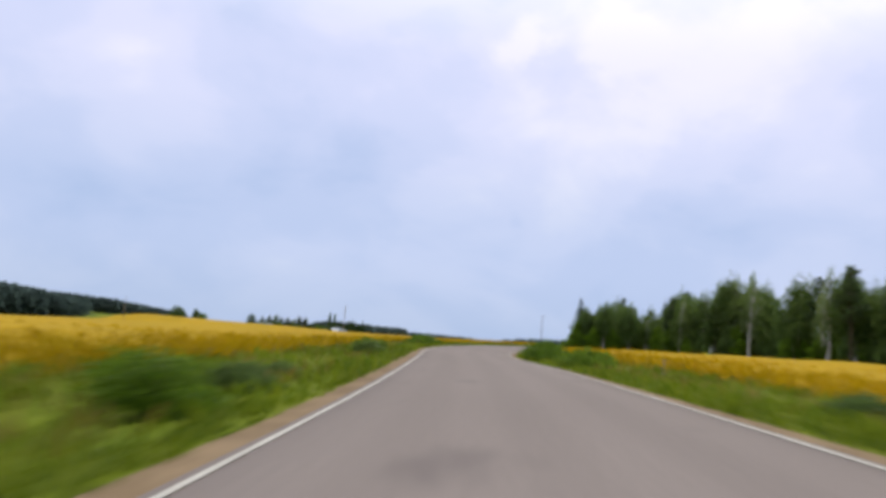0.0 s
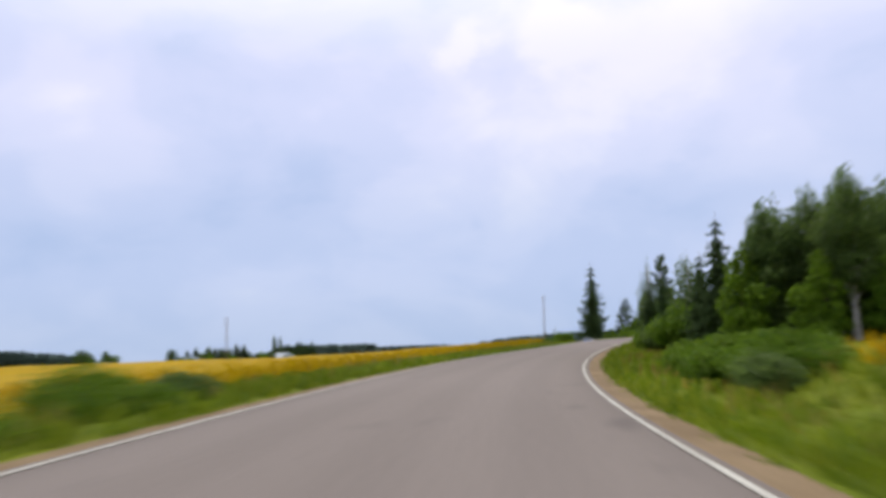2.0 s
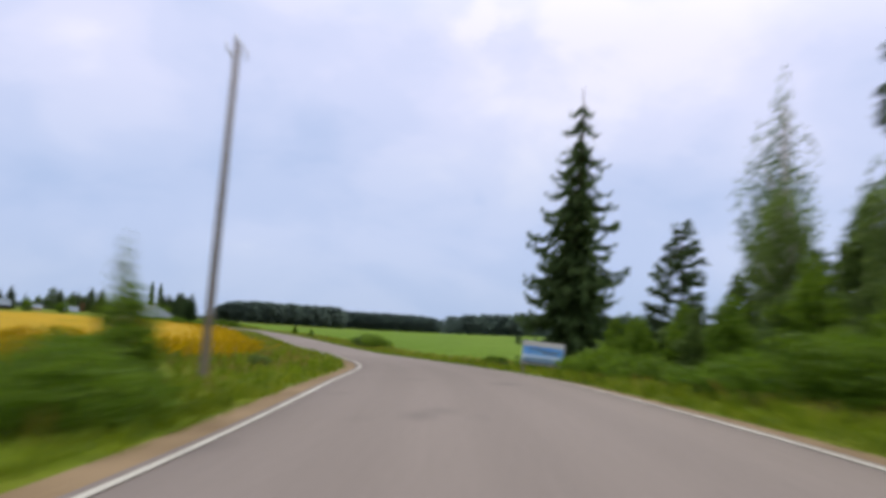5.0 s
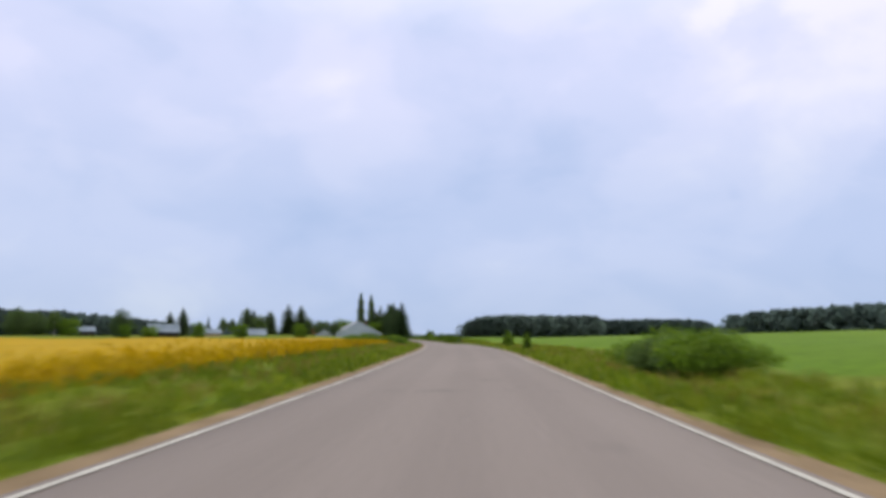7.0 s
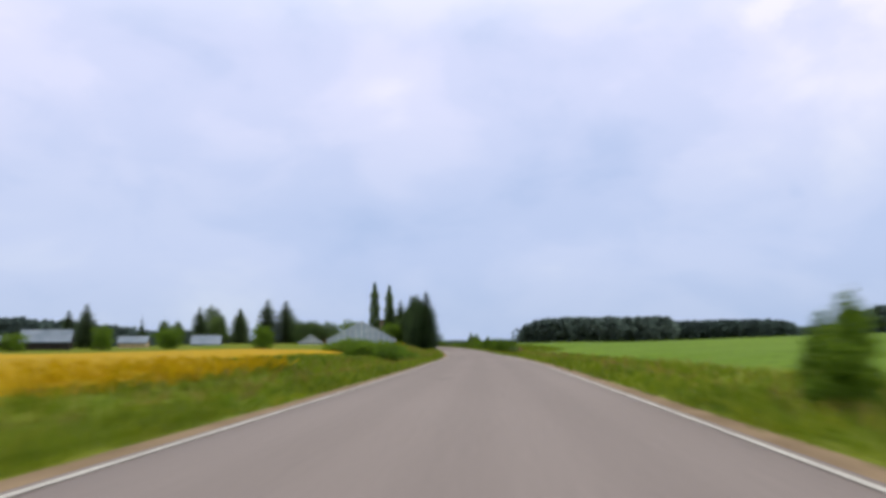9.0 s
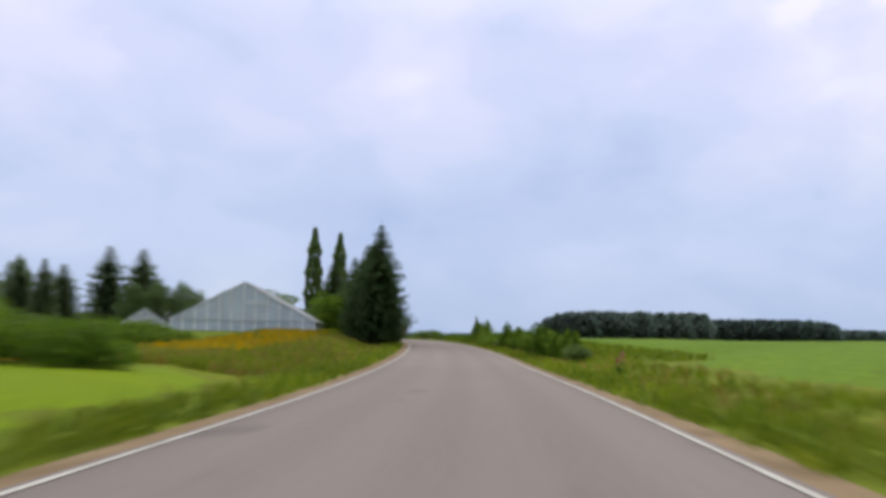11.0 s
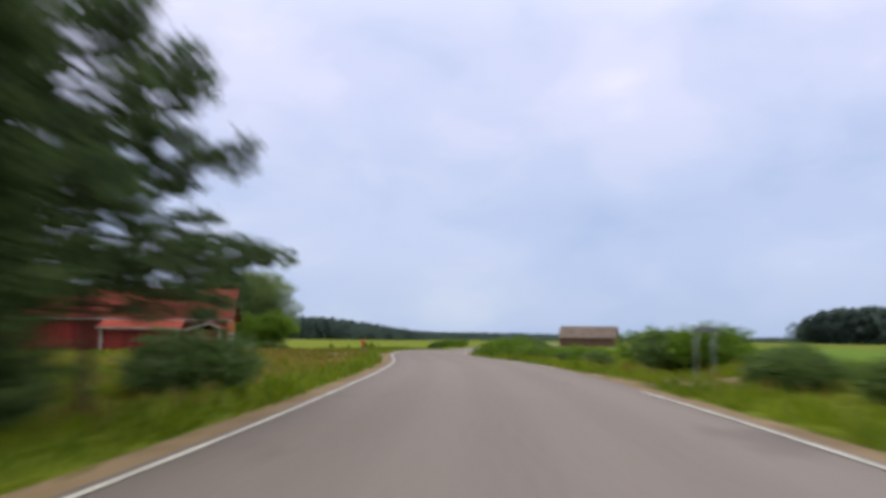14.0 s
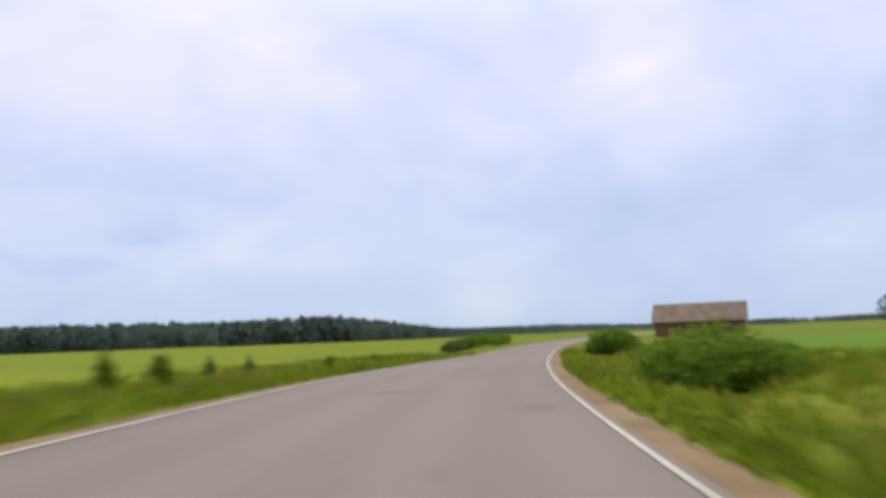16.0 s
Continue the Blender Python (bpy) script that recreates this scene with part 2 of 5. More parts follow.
# roof brown with the old shed's shade painted in; also the dark brown gable boards
SHADEDBROWN = surface("shade_darkened_brown", (0.06, 0.042, 0.03), (0.1, 0.07, 0.05), 0.7, 9.0, 0.9)
# boards with the shade around the old shed painted in; farm sheds share them
SHADEDWOOD = surface("shade_darkened_boards", (0.03, 0.025, 0.022), (0.06, 0.048, 0.04), 0.7, 12.0, 0.9, stretch=(3, 3, 0.4))
REDROOF = surface("red_sheet_roof", (0.155, 0.03, 0.022), (0.2, 0.042, 0.032), 0.5, 6.0, 0.92, bump=0.1, grain=0.2)
ORANGEROOF = surface("faded_red_roof", (0.23, 0.045, 0.03), (0.29, 0.06, 0.04), 0.8, 6.0, 0.92, bump=0.1, grain=0.2)
REDWOOD = surface("red_ochre_boards", (0.16, 0.016, 0.014), (0.23, 0.028, 0.02), 0.8, 10.0, 0.85, stretch=(3, 3, 0.4))
BRICKRED = surface("red_brick_wall", (0.3, 0.1, 0.04), (0.4, 0.145, 0.06), 1.2, 14.0, 0.9)
WHITE = surface("white_paint", (0.55, 0.53, 0.52), (0.68, 0.66, 0.65), 1.0, 12.0, 0.6, bump=0.05, grain=0.1)
TRIM = surface("weathered_white_trim", (0.34, 0.31, 0.28), (0.46, 0.42, 0.38), 1.5, 12.0, 0.7, bump=0.1, grain=0.2)
METAL = surface("galvanised_steel", (0.4, 0.42, 0.44), (0.52, 0.54, 0.56), 1.0, 16.0, 0.5, 0.7, bump=0.05, grain=0.15)
HOTHOUSE = glass_material("hothouse_glass", (0.5, 0.58, 0.64), 0.5)
ROOFGLASS = glass_material("whitewashed_glass", (0.56, 0.61, 0.65), 0.25)
PANE = surface("dark_window_glass", (0.03, 0.035, 0.04), (0.06, 0.065, 0.07), 0.8, 3.0, 0.08, bump=0.0)
ORANGE = surface("orange_plastic", (0.5, 0.035, 0.015), (0.62, 0.055, 0.022), 2.0, 20.0, 0.45, bump=0.05, grain=0.1)
PINK = foliage("fireweed_pink", (0.35, 0.05, 0.13), (0.46, 0.08, 0.2), (0.55, 0.13, 0.28), 0.45)
SIGNGREY = surface("sign_back_grey", (0.12, 0.125, 0.13), (0.18, 0.185, 0.19), 2.0, 16.0, 0.6, bump=0.03, grain=0.15)
CREAM = surface("cream_boards", (0.5, 0.36, 0.2), (0.6, 0.46, 0.28), 0.8, 10.0, 0.85, stretch=(3, 3, 0.4))
GREYROOF = surface("grey_sheet_roof", (0.13, 0.17, 0.215), (0.19, 0.23, 0.28), 0.5, 6.0, 0.8, 0.0, bump=0.05)

# ---- the plan: centreline of the road, one row each 19 m (half a knot): x, y, height, cross slope in degrees ----
CENTRE = [
    (0.76, -0.05, 0.004, 3.43),
    (1.53, 18.87, 0.112, 1.33),
    (2.01, 37.77, 0.240, -0.77),
    (2.20, 56.59, 0.309, -2.49),
    (3.24, 75.34, 0.353, -3.39),
    (5.32, 94.14, 0.434, -3.60),
    (8.84, 112.78, 0.568, -3.38),
    (13.76, 131.12, 0.731, -2.17),
    (19.74, 149.20, 0.916, -0.88),
    (25.31, 167.45, 1.101, 0.28),
    (29.20, 186.05, 1.127, 0.73),
    (30.09, 205.13, 0.761, -0.03),
    (29.84, 224.32, 0.294, -0.19),
    (27.25, 243.24, 0.073, 0.15),
    (23.64, 262.02, -0.085, 0.36),
    (19.56, 280.66, -0.143, -0.26),
    (15.29, 299.30, -0.116, -0.70),
    (10.87, 317.94, -0.089, -0.66),
    (6.05, 336.50, -0.096, -0.40),
    (0.95, 355.00, -0.199, 0.52),
    (-4.28, 373.46, -0.307, 1.40),
    (-9.59, 391.89, -0.454, 1.45),
    (-14.91, 410.29, -0.618, 1.23),
    (-20.44, 428.53, -0.770, 0.60),
    (-26.45, 446.56, -0.837, -0.28),
    (-32.80, 464.44, -0.746, -0.67),
    (-39.67, 482.13, -0.631, -0.75),
    (-46.83, 499.73, -0.604, -0.02),
    (-55.24, 516.71, -0.516, 0.39),
    (-65.21, 532.88, -0.513, 0.45),
    (-75.98, 548.62, -0.610, 0.02),
    (-87.56, 563.68, -0.756, -1.22),
    (-98.64, 579.08, -0.959, -2.24),
    (-108.93, 595.02, -1.124, -2.46),
    (-118.50, 611.43, -1.377, -1.93),
    (-127.58, 628.11, -1.605, -0.98),
    (-136.45, 644.91, -1.824, 0.16),
]
HALF = 3.02  # to the middle of the edge lines


def spline(knots, t):
    k = np.asarray(knots, float)
    n = len(k)
    i = np.clip(np.floor(t).astype(int), 0, n - 2)
    u = (t - i)[:, None]
    p0, p1, p2, p3 = (k[np.clip(i + j, 0, n - 1)] for j in (-1, 0, 1, 2))
    p0 = np.where((i == 0)[:, None], 2 * p1 - p2, p0)
    p3 = np.where((i == n - 2)[:, None], 2 * p2 - p1, p3)
    return 0.5 * (2 * p1 + (p2 - p0) * u + (2 * p0 - 5 * p1 + 4 * p2 - p3) * u**2 + (3 * p1 - p0 - 3 * p2 + p3) * u**3)


STEP = 1.5
LINE_T = np.linspace(0, (len(CENTRE) - 1) / 2, 457)
LINE = spline(CENTRE, LINE_T * 2)
# the road runs on behind the start, and on past the end in a long bend
back = np.arange(40, 0, -1)
d0 = (LINE[1] - LINE[0]) / np.linalg.norm((LINE[1] - LINE[0])[:2])
head = LINE[0] - back[:, None] * np.array([d0[0], d0[1], 0, 0]) * 3
d1 = (LINE[-1] - LINE[-2]) / np.linalg.norm((LINE[-1] - LINE[-2])[:2])
tail, at, ang = [], LINE[-1].copy(), math.atan2(d1[1], d1[0])
for i in range(120):
    ang += radians(-0.35 if i < 60 else 0.3)
    at = at + np.array([3 * math.cos(ang), 3 * math.sin(ang), 0, 0])
    at[3] = 0
    tail.append(at)
ROADLINE = np.concatenate([head, LINE, np.array(tail)])
ROAD_T = np.concatenate([-back * 3 / 38.0, LINE_T, LINE_T[-1] + np.arange(1, 121) * 3 / 38.0])
TANGENT = np.gradient(ROADLINE[:, :2], axis=0)
TANGENT /= np.linalg.norm(TANGENT, axis=1)[:, None]
RIGHT = np.stack([TANGENT[:, 1], -TANGENT[:, 0]], 1)
ker = np.exp(-np.linspace(-2, 2, 101) ** 2)
SMOOTHZ = np.convolve(np.pad(ROADLINE[:, 2], 50, mode="edge"), ker / ker.sum(), mode="valid")


def side_slope(x, y, k, lat=0.0):
    """The hillside of the first stretch: it rises to the right of a line towards the farm and runs out behind the crest."""
    w = np.clip((7.2 + np.clip(-lat - 30, 0, 120) / 35 - k) / 2.0, 0, 1)
    w = w * w * (3 - 2 * w)
    return 0.045 * w * np.clip((x - 28.6) * 0.9613 + (y - 186.1) * 0.2756, -260, 40)


def road_of(x, y):
    """Nearest place of the road for arrays of x, y: knot, way to the right of it, height, smoothed height, cross slope."""
    x, y = np.ravel(x).astype(float), np.ravel(y).astype(float)
    idx = np.empty(len(x), int)
    for a in range(0, len(x), 4000):
        b = slice(a, a + 4000)
        idx[b] = np.argmin((x[b, None] - ROADLINE[None, :, 0]) ** 2 + (y[b, None] - ROADLINE[None, :, 1]) ** 2, axis=1)
    dx, dy = x - ROADLINE[idx, 0], y - ROADLINE[idx, 1]
    along = np.clip(dx * TANGENT[idx, 0] + dy * TANGENT[idx, 1], -1.5, 1.5) / 1.5
    nxt = np.clip(idx + np.sign(along).astype(int), 0, len(ROADLINE) - 1)
    u = np.abs(along) / 2
    lat = dx * RIGHT[idx, 0] + dy * RIGHT[idx, 1]
    mix = lambda v: v[idx] * (1 - u) + v[nxt] * u
    return ROAD_T[idx], lat, mix(ROADLINE[:, 2]), SMOOTHZ[idx], np.tan(np.radians(mix(ROADLINE[:, 3])))


def wave(x, y):
    return np.sin(x * 0.071 + 1.3) * np.cos(y * 0.053 + 0.4) + 0.5 * np.sin(x * 0.19 + y * 0.13) + 0.25 * np.sin(x * 0.41 - y * 0.37)


RISES = [(-58, 480, 0.8, 26), (-105, 460, 0.9, 60), (44, 75, 0.3, 40), (50, 190, 0.3, 30), (24.5, 206, 0.5, 9)]


def height(x, y):
    shape = np.shape(x)
    x, y = np.ravel(x).astype(float), np.ravel(y).astype(float)
    k, lat, g, far_g, tilt = road_of(x, y)
    d = np.abs(lat)
    near = np.clip(1 - (d - 5) / 4, 0, 1)
    z = g * np.exp(-((d / 45) ** 2)) + far_g * (1 - np.exp(-((d / 45) ** 2)))
    z = z + np.clip(lat, -9, 9) * tilt * near
    ditch = np.interp(d, [0, 3.5, 3.95, 4.8, 6.4, 8.4], [-0.16, -0.16, -0.06, -0.06, -0.34, 0.0])
    z = z + ditch + 0.16 * wave(x, y) * np.clip((d - 7) / 10, 0, 1)
    for cx, cy, up, r in RISES:
        z = z + up * np.exp(-((x - cx) ** 2 + (y - cy) ** 2) / r**2) * np.clip((d - 5) / 5, 0, 1)
    away, deep = np.clip((-lat - 80) / 50, 0, 1), np.clip((-lat - 115) / 60, 0, 1)
    z = z - 1.5 * away * np.clip((9 - k) / 2, 0, 1) - 6.5 * deep * deep * (3 - 2 * deep) * np.clip((k - 6.5) / 2.5, 0, 1) * np.clip((17 - k) / 2, 0, 1)
    swell = np.clip((lat - 12) / 220, 0, 1) * np.clip((k - 6.3) / 1.2, 0, 1) * np.clip((14.5 - k) / 2.5, 0, 1)
    return (z + 6.4 * swell * (2 - swell) / 1.4 + side_slope(x, y, k, lat)).reshape(shape)


def up(x, y):
    return float(height(np.array([x]), np.array([y]))[0])


def beside(k, lat):
    """x, y of a place beside the road: knot along it, metres to its right."""
    i = np.interp(k, ROAD_T, np.arange(len(ROAD_T)))
    a = int(min(max(i, 0), len(ROAD_T) - 2))
    p = ROADLINE[a] * (1 - i + a) + ROADLINE[a + 1] * (i - a)
    return p[0] + RIGHT[a, 0] * lat, p[1] + RIGHT[a, 1] * lat


# ---- building helpers ----
def mesh_of(name, verts, faces, materials, smooth=False, uvs=None, index=None):
    me = bpy.data.meshes.new(name)
    me.from_pydata(np.asarray(verts, float).tolist(), [], faces if isinstance(faces, list) else faces.tolist())
    for m in materials if isinstance(materials, (list, tuple)) else [materials]:
        me.materials.append(m)
    if smooth:
        me.polygons.foreach_set("use_smooth", [True] * len(me.polygons))
    if index is not None:
        me.polygons.foreach_set("material_index", index)
    if uvs is not None:
        layer = me.uv_layers.new(name="UVMap")
        li = np.empty(len(me.loops), int)
        me.loops.foreach_get("vertex_index", li)
        layer.data.foreach_set("uv", np.asarray(uvs, float)[li].ravel())
    me.update()
    return me


def thing(name, label, category, x=0.0, y=0.0, z=0.0, turn=0.0, group=""):
    ob = new(name)
    ob.empty_display_size = 0.3
    ob.matrix_basis = pose(x, y, z, 0, 0, turn)
    return tagged(ob, label, category, group)


def sub(name, me, parent, label="", m=None):
    ob = new(name, me)
    ob.parent = parent
    if m is not None:
        ob.matrix_basis = m
    return tagged(ob, label)


def box_mesh(name, sx, sy, sz, material, bevel=0.0, centre=(0, 0, 0)):
    bm = bmesh.new()
    bmesh.ops.create_cube(bm, size=1, matrix=Matrix.Translation(centre) @ Matrix.Diagonal((sx, sy, sz, 1)))
    if bevel:
        bmesh.ops.bevel(bm, geom=bm.edges[:], offset=bevel, segments=2, affect="EDGES", profile=0.5)
    me = bpy.data.meshes.new(name)
    bm.to_mesh(me)
    bm.free()
    me.materials.append(material)
    return me


def tube(points, radii, sides=7):
    """Verts and faces of a tapered, bent stem through the points."""
    v, f = [], []
    pts = [Vector(p) for p in points]
    for i, (p, r) in enumerate(zip(pts, radii)):
        t = (pts[min(i + 1, len(pts) - 1)] - pts[max(i - 1, 0)]).normalized()
        a = t.cross(Vector((0.31, 0.95, 0.05))).normalized()
        b = t.cross(a)
        for j in range(sides):
            w = 2 * math.pi * j / sides
            v.append(tuple(p + (a * math.cos(w) + b * math.sin(w)) * r))
    for i in range(len(pts) - 1):
        for j in range(sides):
            k = (j + 1) % sides
            f.append([i * sides + j, i * sides + k, (i + 1) * sides + k, (i + 1) * sides + j])
    f.append(list(range(len(v) - sides, len(v))))
    return v, f


def joined(pieces):
    v, f, n = [], [], 0
    for a, b in pieces:
        v += list(a)
        f += [[i + n for i in face] for face in b]
        n += len(a)
    return v, f


def leaf_quads(centres, size, rng, flat=0.3, long=1.5):
    """A bent four-cornered clump of leaves at each centre."""
    c = np.asarray(centres, float)
    n = len(c)
    s = np.broadcast_to(size, n)[:, None] * rng.uniform(0.65, 1.35, (n, 1))
    u = rng.normal(size=(n, 3)) * [1, 1, 1 - flat]
    u /= np.linalg.norm(u, axis=1)[:, None]
    w = rng.normal(size=(n, 3))
    w = w - (w * u).sum(1)[:, None] * u
    w /= np.linalg.norm(w, axis=1)[:, None]
    h = np.cross(u, w)
    a, b = u * s * 0.5 * long, w * s * 0.5
    jit = lambda: rng.uniform(0.55, 1.15, (n, 1))
    v = np.stack([c - a * jit() - b * jit() * 0.6, c + a * jit() * 0.4 - b * jit() + h * s * 0.2, c + a * jit() + b * jit() * 0.5, c - a * jit() * 0.3 + b * jit() - h * s * 0.15], 1).reshape(-1, 3)
    f = np.arange(4 * n).reshape(-1, 4)
    return v, f


def cat(parts):
    vs, fs, n = [], [], 0
    for v, f in parts:
        vs.append(v)
        fs.append(np.asarray(f) + n)
        n += len(v)
    return np.concatenate(vs), np.concatenate(fs)


# ---- kinds of plants ----
def broadleaf(name, label, high, wide, seed, leaves, material, bark, base=0.22, clumps=11, size=0.3, group="", pointed=0.0):
    rng = np.random.default_rng(seed)
    root = thing(name, label, "tree", group=group)
    bend = rng.normal(0, 0.03 * high, (5, 2)).cumsum(0) * 0.5
    zs = np.linspace(-0.15, high * 0.86, 5)
    trunk_pts = [(bend[i, 0] * (i > 0), bend[i, 1] * (i > 0), zs[i]) for i in range(5)]
    stems = [tube(trunk_pts, [high * 0.02, high * 0.016, high * 0.012, high * 0.007, high * 0.002], 7)]
    blobs = []
    for i in range(clumps):
        q = (i + 0.5) / clumps
        z = high * (base + (0.93 - base) * q)
        spread = wide * 0.5 * (math.sin(math.pi * min(1, 0.18 + 0.8 * q)) ** (0.7 + pointed)) * (1 - pointed * 0.6 * q)
        ang = i * 2.4 + rng.uniform(-0.5, 0.5)
        r = spread * rng.uniform(0.25, 0.75)
        c = np.array([r * math.cos(ang), r * math.sin(ang), z])
        blobs.append((c, max(0.35, spread * rng.uniform(0.45, 0.75)), high * rng.uniform(0.09, 0.15)))
        z0 = z - high * rng.uniform(0.08, 0.16)
        bx, by = np.interp(z0, zs, [p[0] for p in trunk_pts]), np.interp(z0, zs, [p[1] for p in trunk_pts])
        mid = ((bx + c[0]) / 2, (by + c[1]) / 2, (z0 + z) / 2 - 0.02 * high)
        stems.append(tube([(bx, by, z0), mid, tuple(c)], [high * 0.008, high * 0.005, high * 0.002], 5))
    sub("trunk", mesh_of("trunk", *joined(stems), bark, True), root)
    total = sum(b[1] ** 2 * b[2] for b in blobs)
    parts = []
    for c, rx, rz in blobs:
        n = max(30, int(2.2 * leaves * rx**2 * rz / total))
        d = rng.normal(size=(n, 3))
        d /= np.linalg.norm(d, axis=1)[:, None]
        rad = rng.uniform(0.35, 1.0, (n, 1)) ** 0.5 * (1 + rng.normal(0, 0.1, (n, 1)))
        parts.append(leaf_quads(c + d * rad * [rx, rx, rz], size * 0.66, rng))
    sub("crown", mesh_of("crown", *cat(parts), material), root)
    return root


def spruce(name, label, high, wide, seed, levels, material, fill=1.0, droop=0.35, group="", bare=0.04, taper=0.78):
    rng = np.random.default_rng(seed)
    root = thing(name, label, "tree", group=group)
    sub("trunk", mesh_of("trunk", *tube([(0, 0, -0.15), (0, 0, high * 0.4), (0.01 * high, 0, high * 0.8), (0, 0, high * 0.985)], [high * 0.017, high * 0.012, high * 0.005, 0.012], 7), BARK, True), root)
    vs = []
    for lev in range(levels):
        q = (lev + rng.uniform(-0.3, 0.3)) / levels
        z = high * (bare + (0.97 - bare) * max(0, q))
        reach = wide * 0.56 * (1 - max(0, q)) ** taper * rng.uniform(0.85, 1.2) + 0.07 * wide * (1 - q) + 0.08
        if q < 0.12:
            reach *= 0.75 + 2 * max(q, 0)
        many = int((9 + 7 * (1 - q)) * fill)
        for i in range(many):
            ang = 2 * math.pi * (i + rng.uniform(-0.4, 0.4)) / many + lev
            r1 = reach * rng.uniform(0.7, 1.12)
            sag = droop * r1 * rng.uniform(0.6, 1.3)
            ca, sa = math.cos(ang), math.sin(ang)
            cuts = max(4, int(3 + r1 / (wide * 0.5) * 9))
            small = 0.22 + 0.78 * min(1.0, r1 / (wide * 0.42))
            for j in range(cuts + 1):
                a = 0.1 + 0.92 * j / cuts
                p = (ca * r1 * a, sa * r1 * a, z - sag * math.sin(min(a, 1.05) * 1.9) + 0.12 * r1 * a * a)
                # sprigs to both sides, and one that hangs below the branch
                for side in (-1, 1):
                    ls = small * wide * (0.025 + 0.075 * (1.1 - a)) * rng.uniform(0.7, 1.35)
                    ws = ls * rng.uniform(0.2, 0.32)
                    turn = rng.uniform(0.5, 1.0)
                    dx, dy = ca * (1.1 - turn * 0.6) - side * sa * turn, sa * (1.1 - turn * 0.6) + side * ca * turn
                    dz = -rng.uniform(0.05, 0.55) - droop * 0.35
                    tw = rng.uniform(-0.6, 0.6) * ws
                    e = (p[0] + dx * ls, p[1] + dy * ls, p[2] + dz * ls)
                    vs += [(p[0] - dy * ws, p[1] + dx * ws, p[2] - tw), (p[0] + dy * ws, p[1] - dx * ws, p[2] + tw), (e[0] + dy * ws * 0.4, e[1] - dx * ws * 0.4, e[2] + tw * 0.5), (e[0] - dy * ws * 0.4, e[1] + dx * ws * 0.4, e[2] - tw * 0.5)]
                hang = small * wide * (0.035 + 0.035 * min(1.0, droop)) * rng.uniform(0.5, 1.3) * (1.2 - 0.5 * a)
                w = hang * rng.uniform(0.3, 0.5)
                vs += [(p[0] - ca * w, p[1] - sa * w, p[2]), (p[0] + ca * w, p[1] + sa * w, p[2] - 0.1 * w), (p[0] + ca * w * 0.5 - sa * w * 0.4, p[1] + sa * w * 0.5 + ca * w * 0.4, p[2] - hang * 1.4), (p[0] - ca * w * 0.3, p[1] - sa * w * 0.3, p[2] - hang * 1.2)]
    v = np.array(vs)
    sub("crown", mesh_of("crown", v, np.arange(len(v)).reshape(-1, 4), material), root)
    return root


def pine(name, label, high, wide, seed, leaves, base=0.55, size=0.28, group="", thinness=1.0, even=0.6, slim=1.0, material=PINE):
    """A pine: level branches whose twigs carry tight tufts of needles with gaps between them."""
    rng = np.random.default_rng(seed)
    root = thing(name, label, "tree", group=group)
    lean = rng.normal(0, 0.02 * high, 2)
    stems = [tube([(0, 0, -0.15), (lean[0] * 0.5, 0, high * 0.35), (lean[0], lean[1], high * 0.7), (lean[0] * 0.7, lean[1], high * 0.96)], [high * r * slim for r in (0.014, 0.0105, 0.007, 0.002)], 7)]
    cs = []
    many = int(26 * thinness) + 4
    tuft = max(0.1, wide * 0.046)
    for i in range(many):
        q = (i + 0.3) / many
        z = high * (base + (0.97 - base) * q)
        r = wide * 0.5 * (1 - q) ** 0.6 * rng.uniform(even, 1.1) + 0.06 * wide
        ang = i * 2.3 + rng.uniform(-0.5, 0.5)
        foot = np.array([lean[0], lean[1], z - high * 0.02])
        tip = np.array([lean[0] + r * math.cos(ang), lean[1] + r * math.sin(ang), z + high * rng.uniform(-0.03, 0.05) + 0.08 * r])
        mid = (tip + foot) / 2 - [0, 0, 0.05 * r]
        stems.append(tube([tuple(foot), tuple(mid), tuple(tip)], [high * 0.004 * slim, high * 0.0025 * slim, high * 0.001 * slim], 5))
        twigs = max(3, int(r / tuft * 2.6))
        side = np.array([-math.sin(ang), math.cos(ang), 0])
        for s in np.linspace(0.3, 1.04, twigs):
            on = foot * (1 - s) ** 2 + 2 * mid * s * (1 - s) + tip * s * s
            off = rng.uniform(-1, 1) * r * 0.46 * (1.15 - s)
            c = on + side * off + [0, 0, rng.uniform(-0.9, 1.3) * tuft]
            cs.append((c, tuft * rng.uniform(0.7, 1.25)))
            stems.append(tube([tuple(on - (tip - foot) * 0.06), tuple(c)], [high * 0.0012 * slim, high * 0.0006 * slim], 4))
    cs.append((np.array([lean[0] * 0.7, lean[1], high * 0.97]), tuft))
    sub("trunk", mesh_of("trunk", *joined(stems), BARK, True), root)
    n = max(3, int(3.0 * leaves) // len(cs))
    parts = []
    for c, r in cs:
        d = rng.normal(size=(n, 3)) * [1, 1, 0.55]
        d /= np.linalg.norm(d, axis=1)[:, None]
        parts.append(leaf_quads(c + d * [r, r, r * 0.62] * rng.uniform(0.1, 1.25, (n, 1)), size * 0.48, rng, 0.1, 2.4))
    sub("crown", mesh_of("crown", *cat(parts), material), root)
    return root


